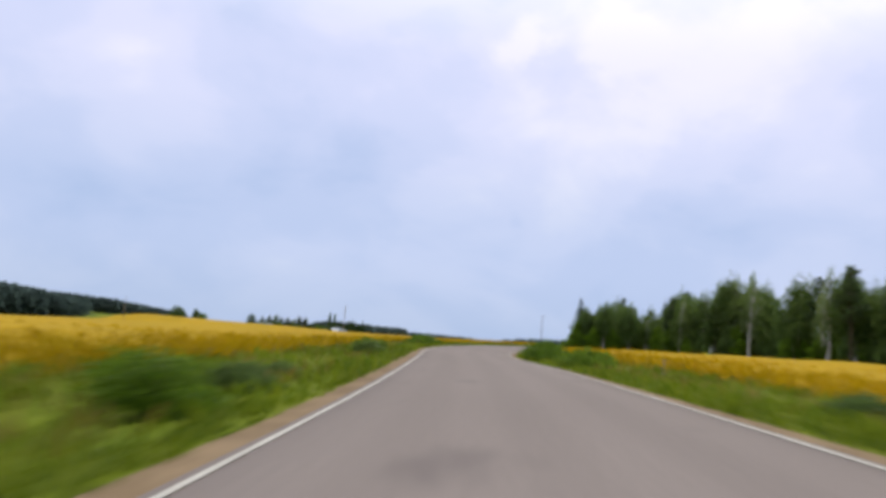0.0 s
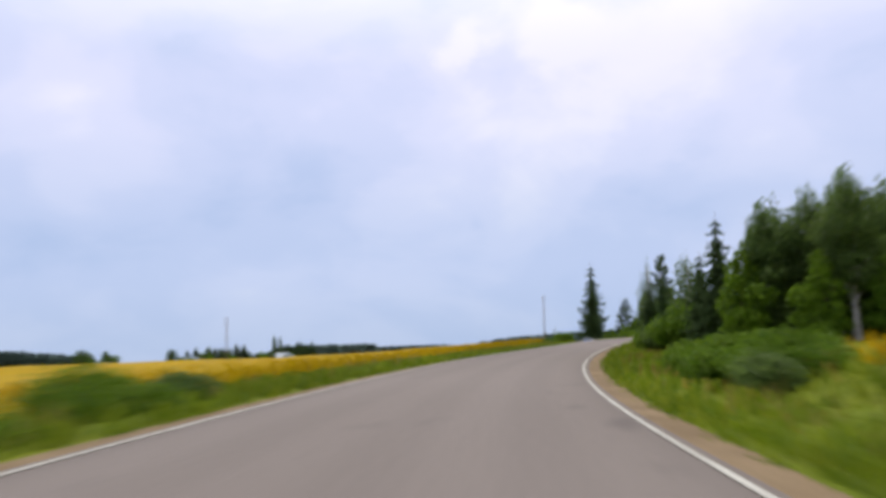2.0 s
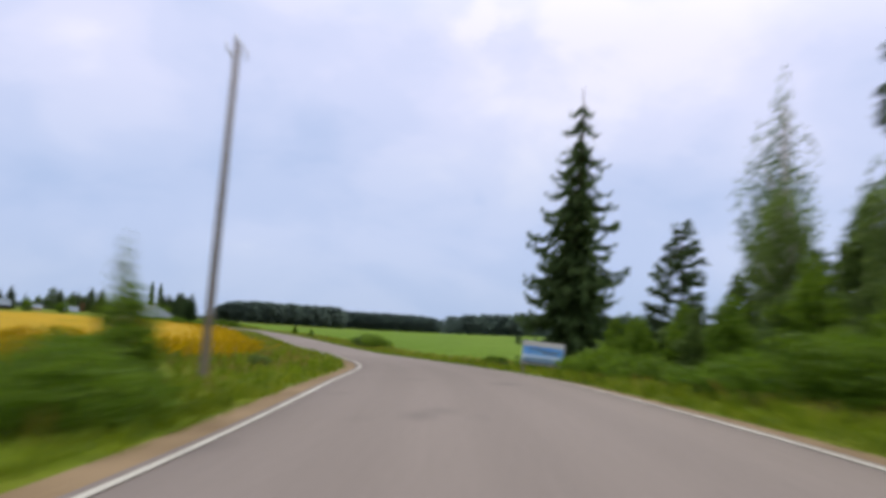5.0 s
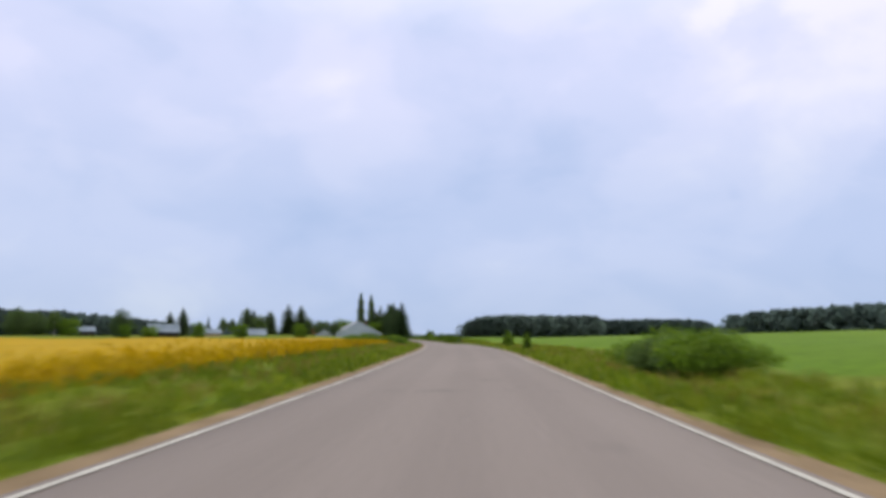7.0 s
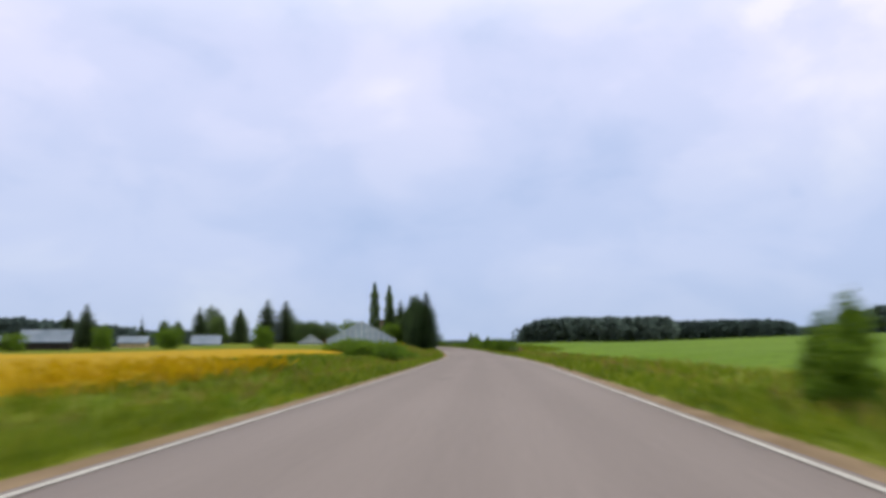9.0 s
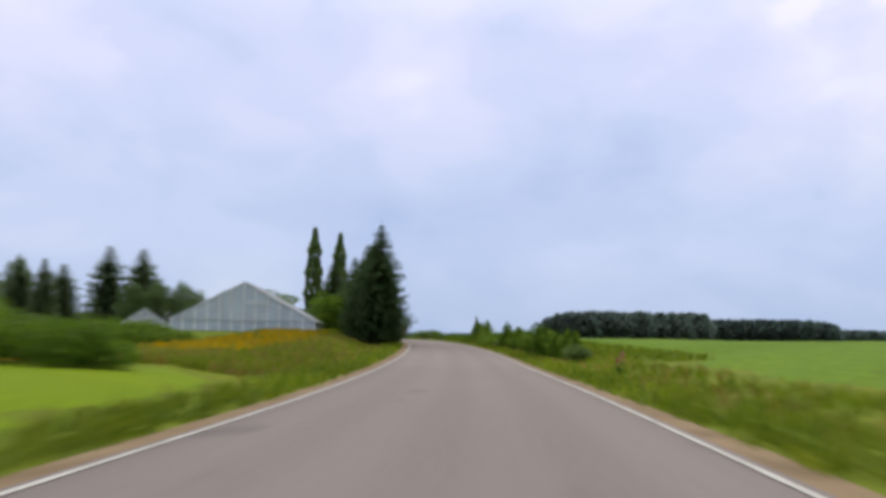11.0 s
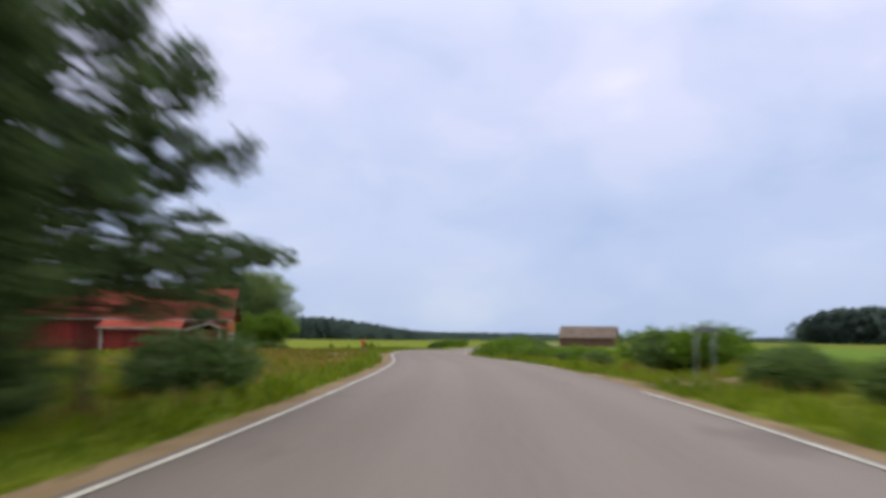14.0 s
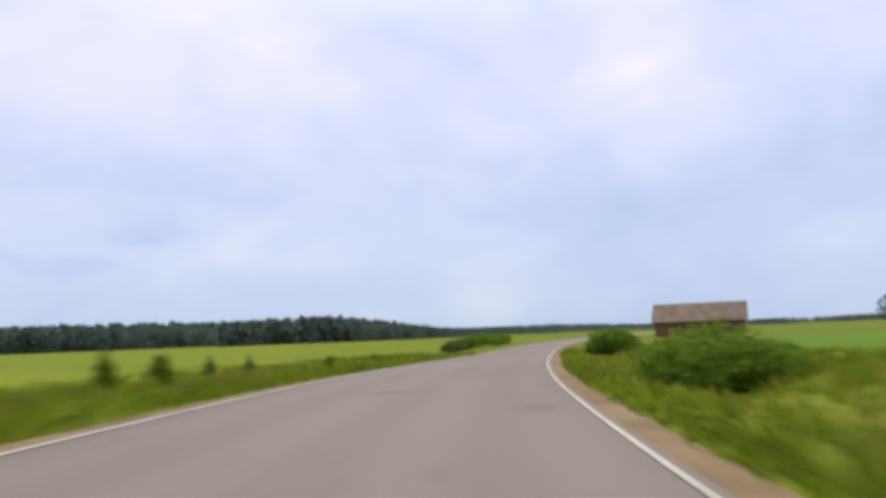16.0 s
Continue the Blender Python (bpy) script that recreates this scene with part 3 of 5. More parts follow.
def poplar(name, label, high, wide, seed, leaves, group=""):
    rng = np.random.default_rng(seed)
    root = thing(name, label, "tree", group=group)
    sub("trunk", mesh_of("trunk", *tube([(0, 0, -0.15), (0, 0, high * 0.5), (0, 0, high * 0.97)], [high * 0.018, high * 0.012, 0.01], 7), BARK, True), root)
    q = rng.uniform(0.04, 1.0, leaves)
    r = wide * 0.5 * np.interp(q, [0, 0.12, 0.45, 0.8, 1.0], [0.35, 0.95, 1.0, 0.65, 0.1]) * (0.88 + 0.12 * np.sin(q * 31 + rng.uniform(0, 6)) + 0.08 * np.sin(q * 67)) * rng.uniform(0.5, 1.0, leaves) ** 0.5
    a = rng.uniform(0, 2 * math.pi, leaves)
    c = np.stack([r * np.cos(a), r * np.sin(a), q * high], 1)
    v, f = leaf_quads(c, 0.24, rng, -0.6, 1.7)
    sub("crown", mesh_of("crown", v, f, BIRCH), root)
    return root


def bush(name, label, high, wide, seed, leaves, material, size=0.17, group="", lobes=7):
    rng = np.random.default_rng(seed)
    root = thing(name, label, "bush", group=group)
    stems, parts = [], []
    for i in range(lobes):
        ang = i * 2.4 + rng.uniform(-0.4, 0.4)
        r = wide * 0.5 * math.sqrt((i + 0.3) / lobes) * 0.72
        top = high * rng.uniform(0.6, 1.0) * (1 - 0.3 * r / (wide * 0.5))
        c = np.array([r * math.cos(ang), r * math.sin(ang), top * 0.58])
        stems.append(tube([(c[0] * 0.2, c[1] * 0.2, -0.1), (c[0] * 0.7, c[1] * 0.7, top * 0.4), (c[0] * 1.05, c[1] * 1.05, top * 0.95)], [0.025, 0.016, 0.005], 5))
        n = int(1.8 * leaves) // lobes
        d = rng.normal(size=(n, 3))
        d /= np.linalg.norm(d, axis=1)[:, None]
        rad = rng.uniform(0.2, 1, (n, 1)) ** 0.45 * (1 + rng.normal(0, 0.12, (n, 1)))
        p = c + d * rad * [wide * 0.24, wide * 0.24, top * 0.46]
        p[:, 2] = np.maximum(p[:, 2], 0.03)
        parts.append(leaf_quads(p, size * 0.7, rng))
    sub("stems", mesh_of("stems", *joined(stems), BARK, True), root)
    sub("leaves", mesh_of("leaves", *cat(parts), material), root)
    return root


def plant(ob, x, y, scale=1.0, turn=0.0, wide=None, sink=0.0, first=False):
    """Set a plant, or a copy of it, on the ground."""
    w = wide or scale
    m = pose(x, y, up(x, y) - sink, 0, 0, turn) @ Matrix.Diagonal((w, w, scale, 1))
    if first:
        ob.matrix_basis = m
        return ob
    return copy_thing(ob, m @ Matrix.Diagonal((1 / ob.scale[0], 1 / ob.scale[1], 1 / ob.scale[2], 1)))


# ---- ground ----
def axis(lo, hi, fine, far_lo, far_hi, grow=1.22):
    mid = list(np.arange(lo, hi + 0.01, fine))
    s, a = fine, mid[0]
    while a > far_lo:
        s *= grow
        a -= s
        mid.insert(0, a)
    s, b = fine, mid[-1]
    while b < far_hi:
        s *= grow
        b += s
        mid.append(b)
    return np.array(mid)


gx, gy = axis(-160, 95, 1.3, -4500, 4500), axis(-30, 690, 1.6, -3500, 4900)
GX, GY = np.meshgrid(gx, gy)
GZ = height(GX, GY)
nx, ny = len(gx), len(gy)
ii = np.arange(nx * ny).reshape(ny, nx)
quads = np.stack([ii[:-1, :-1], ii[:-1, 1:], ii[1:, 1:], ii[1:, :-1]], -1).reshape(-1, 4)
ground = new("ground", mesh_of("ground", np.stack([GX, GY, GZ], -1).reshape(-1, 3), quads, SOIL, True))
tagged(ground, "green and straw-coloured grassy ground of fields and verges", "ground", kind="structure")


def strip(name, lats, lift, material, label, category, k0=-3, k1=30, thick=0.0):
    """A ribbon that follows the road between two knots, at the given ways to the right of its centre."""
    sel = (ROAD_T >= k0) & (ROAD_T <= k1)
    P, R = ROADLINE[sel], RIGHT[sel]
    run = np.arange(len(P)) * STEP
    tilt = np.tan(np.radians(P[:, 3]))
    v, uv = [], []
    for a, dz in zip(lats, lift):
        px, py = P[:, 0] + R[:, 0] * a, P[:, 1] + R[:, 1] * a
        v.append(np.stack([px, py, P[:, 2] + a * tilt + dz + side_slope(px, py, ROAD_T[sel])], 1))
        uv.append(np.stack([np.full(len(P), a), run], 1))
    v, uv = np.stack(v, 1), np.stack(uv, 1)
    m, w = v.shape[:2]
    i = np.arange(m * w).reshape(m, w)
    f = np.stack([i[:-1, :-1], i[:-1, 1:], i[1:, 1:], i[1:, :-1]], -1).reshape(-1, 4)
    ob = new(name, mesh_of(name, v.reshape(-1, 3), f, material, True, uv.reshape(-1, 2)))
    return tagged(ob, label, category, kind="structure")


strip("road", [-3.24, -3.18, -1.6, 0, 1.6, 3.18, 3.24], [-0.1, -0.012, 0.0, 0.01, 0.0, -0.012, -0.1], ASPHALT, "worn pinkish grey asphalt country road", "road")
for side, nm in ((-1, "left"), (1, "right")):
    for j, (k0, k1) in enumerate(((-3, 30),) if side < 0 else ((-3, 14.46), (14.78, 30))):
        strip("road_marking_" + nm + "_end" * j, [side * HALF - 0.042, side * HALF + 0.042], [0.0, 0.0], PAINT, "solid white painted edge line on the asphalt", "road marking", k0, k1)
    a = [3.2, 3.45, 3.75, 4.15] if side > 0 else [-4.15, -3.75, -3.45, -3.2]
    z = [-0.05, -0.06, -0.08, -0.2]
    strip("gravel_shoulder_" + nm, a, z if side > 0 else z[::-1], GRAVEL, "brown gravel shoulder beside the asphalt", "shoulder")

# ---- crops and meadows ----
def crop(name, label, category, x0, x1, y0, y1, keep, high, material, step=1.7, ragged=0.18):
    """A standing crop: one uneven canopy that comes down to the ground along its edges."""
    xs, ys = np.arange(x0, x1, step), np.arange(y0, y1, step)
    X, Y = np.meshgrid(xs, ys)
    rng = np.random.default_rng(7)
    X = X + rng.uniform(-0.3, 0.3, X.shape) * step
    Y = Y + rng.uniform(-0.3, 0.3, Y.shape) * step
    k, lat, *_ = road_of(X, Y)
    k, lat = k.reshape(X.shape), lat.reshape(X.shape)
    ok = keep(k, lat, X, Y)
    grown, ring = np.zeros(X.shape), ok.copy()
    for _ in range(3):
        less = ring.copy()
        for a in (0, 1, 2):
            for b in (0, 1, 2):
                less[1:-1, 1:-1] &= ring[a : a + ring.shape[0] - 2, b : b + ring.shape[1] - 2]
        less[0], less[-1], less[:, 0], less[:, -1] = False, False, False, False
        ring = less
        grown += ring
    Z = height(X, Y) + np.interp(grown, [0, 1, 2, 3], [-0.1, 0.62 * high, 0.88 * high, high]) + (grown > 0) * rng.normal(0, ragged * high, X.shape)
    cell = ok[:-1, :-1] & ok[1:, :-1] & ok[:-1, 1:] & ok[1:, 1:]
    i = np.arange(X.size).reshape(X.shape)
    f = np.stack([i[:-1, :-1], i[:-1, 1:], i[1:, 1:], i[1:, :-1]], -1)[cell]
    used = np.unique(f)
    remap = np.zeros(X.size, int)
    remap[used] = np.arange(len(used))
    v = np.stack([X, Y, Z], -1).reshape(-1, 3)[used]
    ob = new(name, mesh_of(name, v, remap[f], material, True))
    return tagged(ob, label, category, kind="stuff")


def tufts(name, label, category, spots, high, width, material, seed, blades=3, lean=0.35):
    """Upright blades or stalks at the given x, y, each a narrow bent leaf."""
    rng = np.random.default_rng(seed)
    p = np.repeat(spots, blades, 0) + rng.normal(0, 0.12, (len(spots) * blades, 2))
    n = len(p)
    z = height(p[:, 0], p[:, 1])
    h = np.repeat(np.broadcast_to(high, len(spots)), blades) * rng.uniform(0.55, 1.25, n)
    a = rng.uniform(0, 2 * math.pi, n)
    w = width * rng.uniform(0.6, 1.4, n)
    ca, sa = np.cos(a) * w, np.sin(a) * w
    dx, dy = rng.normal(0, lean, n) * h, rng.normal(0, lean, n) * h
    v = np.stack([np.stack([p[:, 0] - ca, p[:, 1] - sa, z - 0.03], 1), np.stack([p[:, 0] + ca, p[:, 1] + sa, z - 0.03], 1), np.stack([p[:, 0] + dx + ca * 0.7, p[:, 1] + dy + sa * 0.7, z + h], 1), np.stack([p[:, 0] + dx * 0.9 - ca * 0.9, p[:, 1] + dy * 0.9 - sa * 0.9, z + h * 0.8], 1)], 1).reshape(-1, 3)
    ob = new(name, mesh_of(name, v, np.arange(4 * n).reshape(-1, 4), material))
    return tagged(ob, label, category, kind="stuff")


def spots_along(n, k0, k1, lat0, lat1, seed, side=1, power=1.0):
    rng = np.random.default_rng(seed)
    k = rng.uniform(k0, k1, n)
    lat = side * (lat0 + (lat1 - lat0) * rng.uniform(0, 1, n) ** power)
    if side < 0:  # the two drives stay bare
        free = (np.abs(k - 13.53) > 0.13) & (np.abs(k - 15.55) > 0.13) | (lat < -13)
        free &= ~((k > 11.14) & (k < 11.7) & (lat < -5.4))  # nor does tall grass grow on the lawn
        k, lat = k[free], lat[free]
    else:  # the mown meadow comes near the road
        free = ~((k > 3.62) & (k < 4.7) & (lat > 6.0))
        k, lat = k[free], lat[free]
    i = np.interp(k, ROAD_T, np.arange(len(ROAD_T)))
    a = np.clip(i.astype(int), 0, len(ROAD_T) - 2)
    u = (i - a)[:, None]
    P = ROADLINE[a, :2] * (1 - u) + ROADLINE[a + 1, :2] * u
    return P + RIGHT[a] * lat[:, None]


def rape_left(k, lat, x, y):
    edge = np.where(k > 11.9, -13.2 + 2.6 * np.clip(k - 12, 0, 0.7), np.where(k > 10.2, -13.0, -8.3 - 0.8 * np.sin(k * 5.1)))
    far = np.interp(k, [-5, 8.5, 10.3, 11.2, 11.8, 12.3, 12.8], [-270, -200, -60, -32, -24, -17, -12.5])
    return (lat < edge) & (lat > far) & (k < 12.75)


def rape_right(k, lat, x, y):
    return (lat > 8.5 + 0.7 * np.sin(k * 6)) & (y < 97) & (x < 35.5 + 0.05 * (97 - y)) & (k < 2.75)


def oats_right(k, lat, x, y):
    return (lat > 9) & (lat < 330) & (k > 6.35) & (k < 18.3) & ~((k > 12.2) & (k < 14.8) & (lat < 12))


def hay_right(k, lat, x, y):
    return (lat > 6.2) & (lat < 48) & (k > 3.5) & (k < 4.75) & (x + y * 0.85 < 203)


def lawn_left(k, lat, x, y):
    return (lat < -5.6) & (lat > -17) & (k > 11.16) & (k < 11.68)


def meadow_left(k, lat, x, y):
    return (lat < -8.5) & (lat > -330) & (k > 15.9 + np.clip((-lat - 12) / 60, 0, 0.5)) & (k < 21)


LAWNSHEET = surface("lawn_grass", (0.115, 0.178, 0.005), (0.148, 0.205, 0.008), 0.2, 6.0, 0.95, bump=0.4, grain=0.2)
RAPESHEET = surface("rape_canopy", (0.31, 0.205, 0.004), (0.38, 0.24, 0.004), 0.09, 2.2, 0.9, bump=0.8, grain=0.18)
OATSHEET = surface("oat_canopy", (0.088, 0.158, 0.008), (0.112, 0.184, 0.013), 0.05, 1.8, 0.9, bump=0.8, grain=0.3)
HAYSHEET = surface("hay_canopy", (0.066, 0.166, 0.004), (0.088, 0.195, 0.006), 0.08, 2.0, 0.9, bump=0.6, grain=0.25)
LEYSHEET = surface("ley_canopy", (0.125, 0.165, 0.006), (0.165, 0.195, 0.01), 0.05, 1.5, 0.9, bump=0.7, grain=0.3)
crop("rape_field", "mustard-yellow flowering rape crop in a wide field", "crop field", -260, 32, -60, 475, rape_left, 0.55, RAPESHEET, 1.9, 0.03)
crop("rape_field", "mustard-yellow flowering rape crop before a wood", "crop field", 8, 46, -40, 100, rape_right, 0.55, RAPESHEET, 1.6, 0.03)
crop("oat_field", "bright green unripe oat crop in a wide field", "crop field", -160, 330, 215, 760, oats_right, 0.5, OATSHEET, 2.6, 0.07)
crop("hay_meadow", "fresh green mown meadow before a thicket", "meadow", 15, 75, 110, 200, hay_right, 0.15, HAYSHEET, 1.6, 0.2)
crop("mown_strip", "bright green mown grass strip beside bushes", "meadow", -50, -5, 395, 450, lawn_left, 0.12, LAWNSHEET, 0.8, 0.1)
crop("ley_meadow", "yellow-green grass ley in a wide field", "meadow", -420, -80, 520, 900, meadow_left, 0.45, LEYSHEET, 3.0, 0.08)

# verge grass, thick near the road
for side in (-1, 1):
    tufts("verge_grass", "tall green and yellowish roadside grass", "grass", spots_along(15000, -0.8, 18, 3.8, 9.0, 11 + side, side, 1.0), 0.28, 0.04, GRASS, 21 + side, 3)
    tufts("seeding_grass", "straw-coloured seeding grass heads on the verge", "grass", spots_along(3500, -0.8, 18, 4.6, 9.0, 31 + side, side, 1.0), 0.4, 0.03, DRYGRASS, 41 + side, 2)
for side in (-1, 1):
    tufts("edge_grass", "short worn grass along the gravel shoulder", "grass", spots_along(9000, -0.8, 18, 3.5, 4.5, 71 + side, side, 0.6), 0.09, 0.045, GRASS, 75 + side, 3, 0.6)
tufts("rape_flowers", "yellow rape flower heads along the field edge", "crop", spots_along(12000, -0.8, 10.0, 8.4, 20, 51, -1, 1.6), 0.58, 0.05, RAPE, 52, 2, 0.7)
tufts("rape_flowers", "yellow rape flower heads along the field edge", "crop", spots_along(4000, -0.8, 2.5, 8.6, 20, 53, 1, 1.5), 0.58, 0.05, RAPE, 54, 2, 0.7)
tufts("seeding_grass", "straw-coloured grass heads beside a drive", "grass", spots_along(1600, 14.95, 15.42, 5, 12, 70, -1), 0.34, 0.035, DRYGRASS, 71, 2)
tufts("meadow_grass", "tall grass with reddish seed heads on a bank", "grass", spots_along(2400, 13.9, 16.0, 5, 14, 55, -1), 0.35, 0.04, DRYGRASS, 56, 2)
tufts("meadow_grass", "green rough grass on a field edge", "grass", spots_along(2500, 9.8, 11.6, 8, 16, 57, -1), 0.33, 0.06, GRASS, 58, 2)
tufts("meadow_grass", "green rough grass on a field edge", "grass", spots_along(6000, 12.9, 18, 8, 18, 62, -1), 0.3, 0.05, GRASS, 63, 2)
tufts("rape_flowers", "orange-yellow rape flower heads before a glasshouse", "crop", spots_along(900, 11.95, 12.85, 9.5, 14, 64, -1, 1.0), 0.42, 0.045, RAPE, 65, 2)
tufts("meadow_grass", "straw-tinged rough grass before a glasshouse", "grass", spots_along(2600, 11.7, 12.85, 6.5, 15, 66, -1), 0.3, 0.05, DRYGRASS, 67, 2)
tufts("meadow_grass", "green rough grass before a glasshouse", "grass", spots_along(3600, 11.7, 12.85, 6.5, 15, 68, -1), 0.3, 0.05, GRASS, 69, 2)
tufts("meadow_grass", "green rough grass on a field edge", "grass", spots_along(5000, 12.2, 18, 8, 14, 59, 1), 0.33, 0.06, GRASS, 60, 2)


# ---- far woods ----
def wood(name, label, line, depth, trees, seed, quads_each=80, pointed=0.5):
    """A far wood: many small crowns along a line of x, y, height of the tops, height of the foot."""
    rng = np.random.default_rng(seed)
    L = np.array(line, float)
    seg = np.concatenate([[0], np.cumsum(np.hypot(*np.diff(L[:, :2], axis=0).T))])
    parts = []
    quads_each = int(quads_each * 1.4)
    for i in range(int(trees * 1.7)):
        s = rng.uniform(0, seg[-1])
        x, y, h, z0 = (np.interp(s, seg, L[:, j]) for j in range(4))
        h, z0 = h + max(0, z0 + 3), min(z0, -3)
        back = rng.uniform(0, depth)
        dirn = np.array([x, y]) / max(1, np.hypot(x, y))
        x, y = x + dirn[0] * back + rng.normal(0, 2), y + dirn[1] * back
        h = h * rng.uniform(0.9, 1.02)
        q = rng.uniform(0, 1, quads_each) ** 0.8
        cone = rng.uniform() < pointed * 0.5
        r = h * (0.34 * (1.02 - q) if cone else 0.42 * np.sin(np.pi * np.clip(q * 0.85 + 0.12, 0, 1))) * np.sqrt(rng.uniform(0.2, 1, quads_each))
        a = rng.uniform(0, 2 * np.pi, quads_each)
        c = np.stack([x + r * np.cos(a), y + r * np.sin(a), z0 + h * (0.02 + 0.96 * q)], 1)
        parts.append(leaf_quads(c, h * 0.105, rng, 0.2, 1.3))
    ob = new(name, mesh_of(name, *cat(parts), HAZEWOOD))
    return tagged(ob, label, "wood", kind="stuff")


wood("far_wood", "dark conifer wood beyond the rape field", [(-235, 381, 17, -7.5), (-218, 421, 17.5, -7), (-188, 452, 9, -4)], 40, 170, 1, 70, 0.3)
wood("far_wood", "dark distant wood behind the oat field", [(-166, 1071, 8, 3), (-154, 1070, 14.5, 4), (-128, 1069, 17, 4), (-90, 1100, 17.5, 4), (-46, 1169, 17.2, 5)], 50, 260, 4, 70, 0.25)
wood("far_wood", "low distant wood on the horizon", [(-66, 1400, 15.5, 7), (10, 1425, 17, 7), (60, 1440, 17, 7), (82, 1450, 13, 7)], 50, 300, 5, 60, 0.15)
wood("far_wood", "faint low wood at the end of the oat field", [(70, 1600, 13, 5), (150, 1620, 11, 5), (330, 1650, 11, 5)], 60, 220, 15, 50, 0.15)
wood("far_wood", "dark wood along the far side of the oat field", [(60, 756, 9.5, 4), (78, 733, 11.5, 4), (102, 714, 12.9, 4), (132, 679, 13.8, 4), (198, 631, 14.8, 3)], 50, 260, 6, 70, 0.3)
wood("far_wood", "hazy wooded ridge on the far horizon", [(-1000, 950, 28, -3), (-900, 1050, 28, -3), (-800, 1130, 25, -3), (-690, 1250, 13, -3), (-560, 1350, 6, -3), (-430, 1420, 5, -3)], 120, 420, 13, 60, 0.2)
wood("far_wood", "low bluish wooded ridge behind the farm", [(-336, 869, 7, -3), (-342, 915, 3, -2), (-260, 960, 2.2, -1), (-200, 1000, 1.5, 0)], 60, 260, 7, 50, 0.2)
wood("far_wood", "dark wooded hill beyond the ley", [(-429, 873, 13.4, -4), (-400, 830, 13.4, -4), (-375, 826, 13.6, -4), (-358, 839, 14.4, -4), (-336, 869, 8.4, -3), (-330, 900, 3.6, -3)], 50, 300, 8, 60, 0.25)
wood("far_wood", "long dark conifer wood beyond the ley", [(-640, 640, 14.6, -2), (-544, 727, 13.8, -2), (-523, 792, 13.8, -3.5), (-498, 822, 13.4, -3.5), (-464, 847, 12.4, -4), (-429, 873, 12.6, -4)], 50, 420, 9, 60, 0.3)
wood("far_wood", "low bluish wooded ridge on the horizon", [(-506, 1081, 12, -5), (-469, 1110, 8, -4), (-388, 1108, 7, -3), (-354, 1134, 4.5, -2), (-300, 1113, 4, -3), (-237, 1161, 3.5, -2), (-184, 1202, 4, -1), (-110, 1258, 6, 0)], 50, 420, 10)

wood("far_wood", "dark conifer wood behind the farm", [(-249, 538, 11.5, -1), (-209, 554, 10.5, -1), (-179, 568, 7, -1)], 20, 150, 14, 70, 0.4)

# ---- trees ----
DEADNEEDLE = foliage("dying_pine_needles", (0.2, 0.14, 0.11), (0.27, 0.2, 0.16), (0.33, 0.26, 0.22), 0.5)
DEEP = foliage("garden_tree_leaves", (0.055, 0.098, 0.03), (0.085, 0.138, 0.04), (0.115, 0.175, 0.052), 0.45)
LARCH = foliage("soft_conifer_needles", (0.07, 0.11, 0.05), (0.105, 0.155, 0.07), (0.14, 0.195, 0.085), 0.5)
spruce_a = spruce("spruce_tree", "tall dark green spruce with drooping tiered branches", 10, 3.8, 1, 23, SPRUCE, 1.0, 0.95, "roadside trees", 0.04, 0.6)
spruce_b = spruce("spruce_tree", "dense dark spruce branched to the ground", 10, 4.7, 2, 42, SPRUCE, 1.25, 0.16, "roadside trees", 0.085, 0.7)
spruce_d = spruce("spruce_tree", "dark roadside spruce with tiered branches to the ground", 10, 4.3, 22, 24, SPRUCE, 1.2, 0.36, "roadside trees", 0.02, 0.55)
spruce_c = spruce("spruce_tree", "slim dark green spruce in a wood", 10, 3.4, 3, 32, SPRUCE, 0.85, 0.35, "wood trees")
larch = spruce("larch_tree", "soft green conifer with a broad feathery crown", 10, 4.6, 23, 34, LARCH, 1.15, 0.18, "farm trees", 0.06, 0.5)
birch_a = broadleaf("birch_tree", "green birch with a pale slender trunk", 8, 3.5, 4, 3000, BIRCH, BIRCHBARK, 0.2, 18, 0.22, "wood trees", 0.02)
birch_b = broadleaf("birch_tree", "slender green birch with an open crown", 8, 2.9, 5, 1700, BIRCH, BIRCHBARK, 0.26, 17, 0.19, "wood trees", 0.12)
birch_c = broadleaf("birch_tree", "tall full-crowned birch with a bare pale stem", 10, 3.3, 24, 5200, BIRCH, BIRCHBARK, 0.3, 24, 0.21, "wood trees", -0.1)
aspen = broadleaf("aspen_tree", "slim pale green aspen with sparse leaves", 9, 2.2, 25, 1000, PALE, BIRCHBARK, 0.3, 16, 0.17, "wood trees", 0.15)
birch_d = broadleaf("birch_tree", "tall feathery birch with a narrow pointed crown", 10, 4.0, 30, 2700, BIRCH, BIRCHBARK, 0.16, 26, 0.15, "wood trees", 0.5)
young_a = broadleaf("young_birch", "young leafy birch in a thicket", 4.4, 2.2, 6, 1700, BIRCH, BARK, 0.04, 12, 0.2, "thicket trees", 0.15)
young_b = broadleaf("young_alder", "young green alder in a thicket", 4.0, 2.6, 7, 1700, BUSH, BARK, 0.02, 12, 0.2, "thicket trees", 0.1)
pine_a = pine("pine_tree", "tall pine with a bare trunk and open crown", 12, 4.4, 8, 6000, 0.46, 0.17, "wood trees", 1.25, 0.4)
pine_b = pine("pine_tree", "tall thin pine with a sparse crown", 12, 3.0, 9, 2300, 0.66, 0.14, "wood trees", 0.85, 0.35, 0.8)
pine_c = pine("young_pine", "young pine with open layered branches", 9, 4.6, 26, 7000, 0.1, 0.17, "wood trees", 1.7, 0.75)
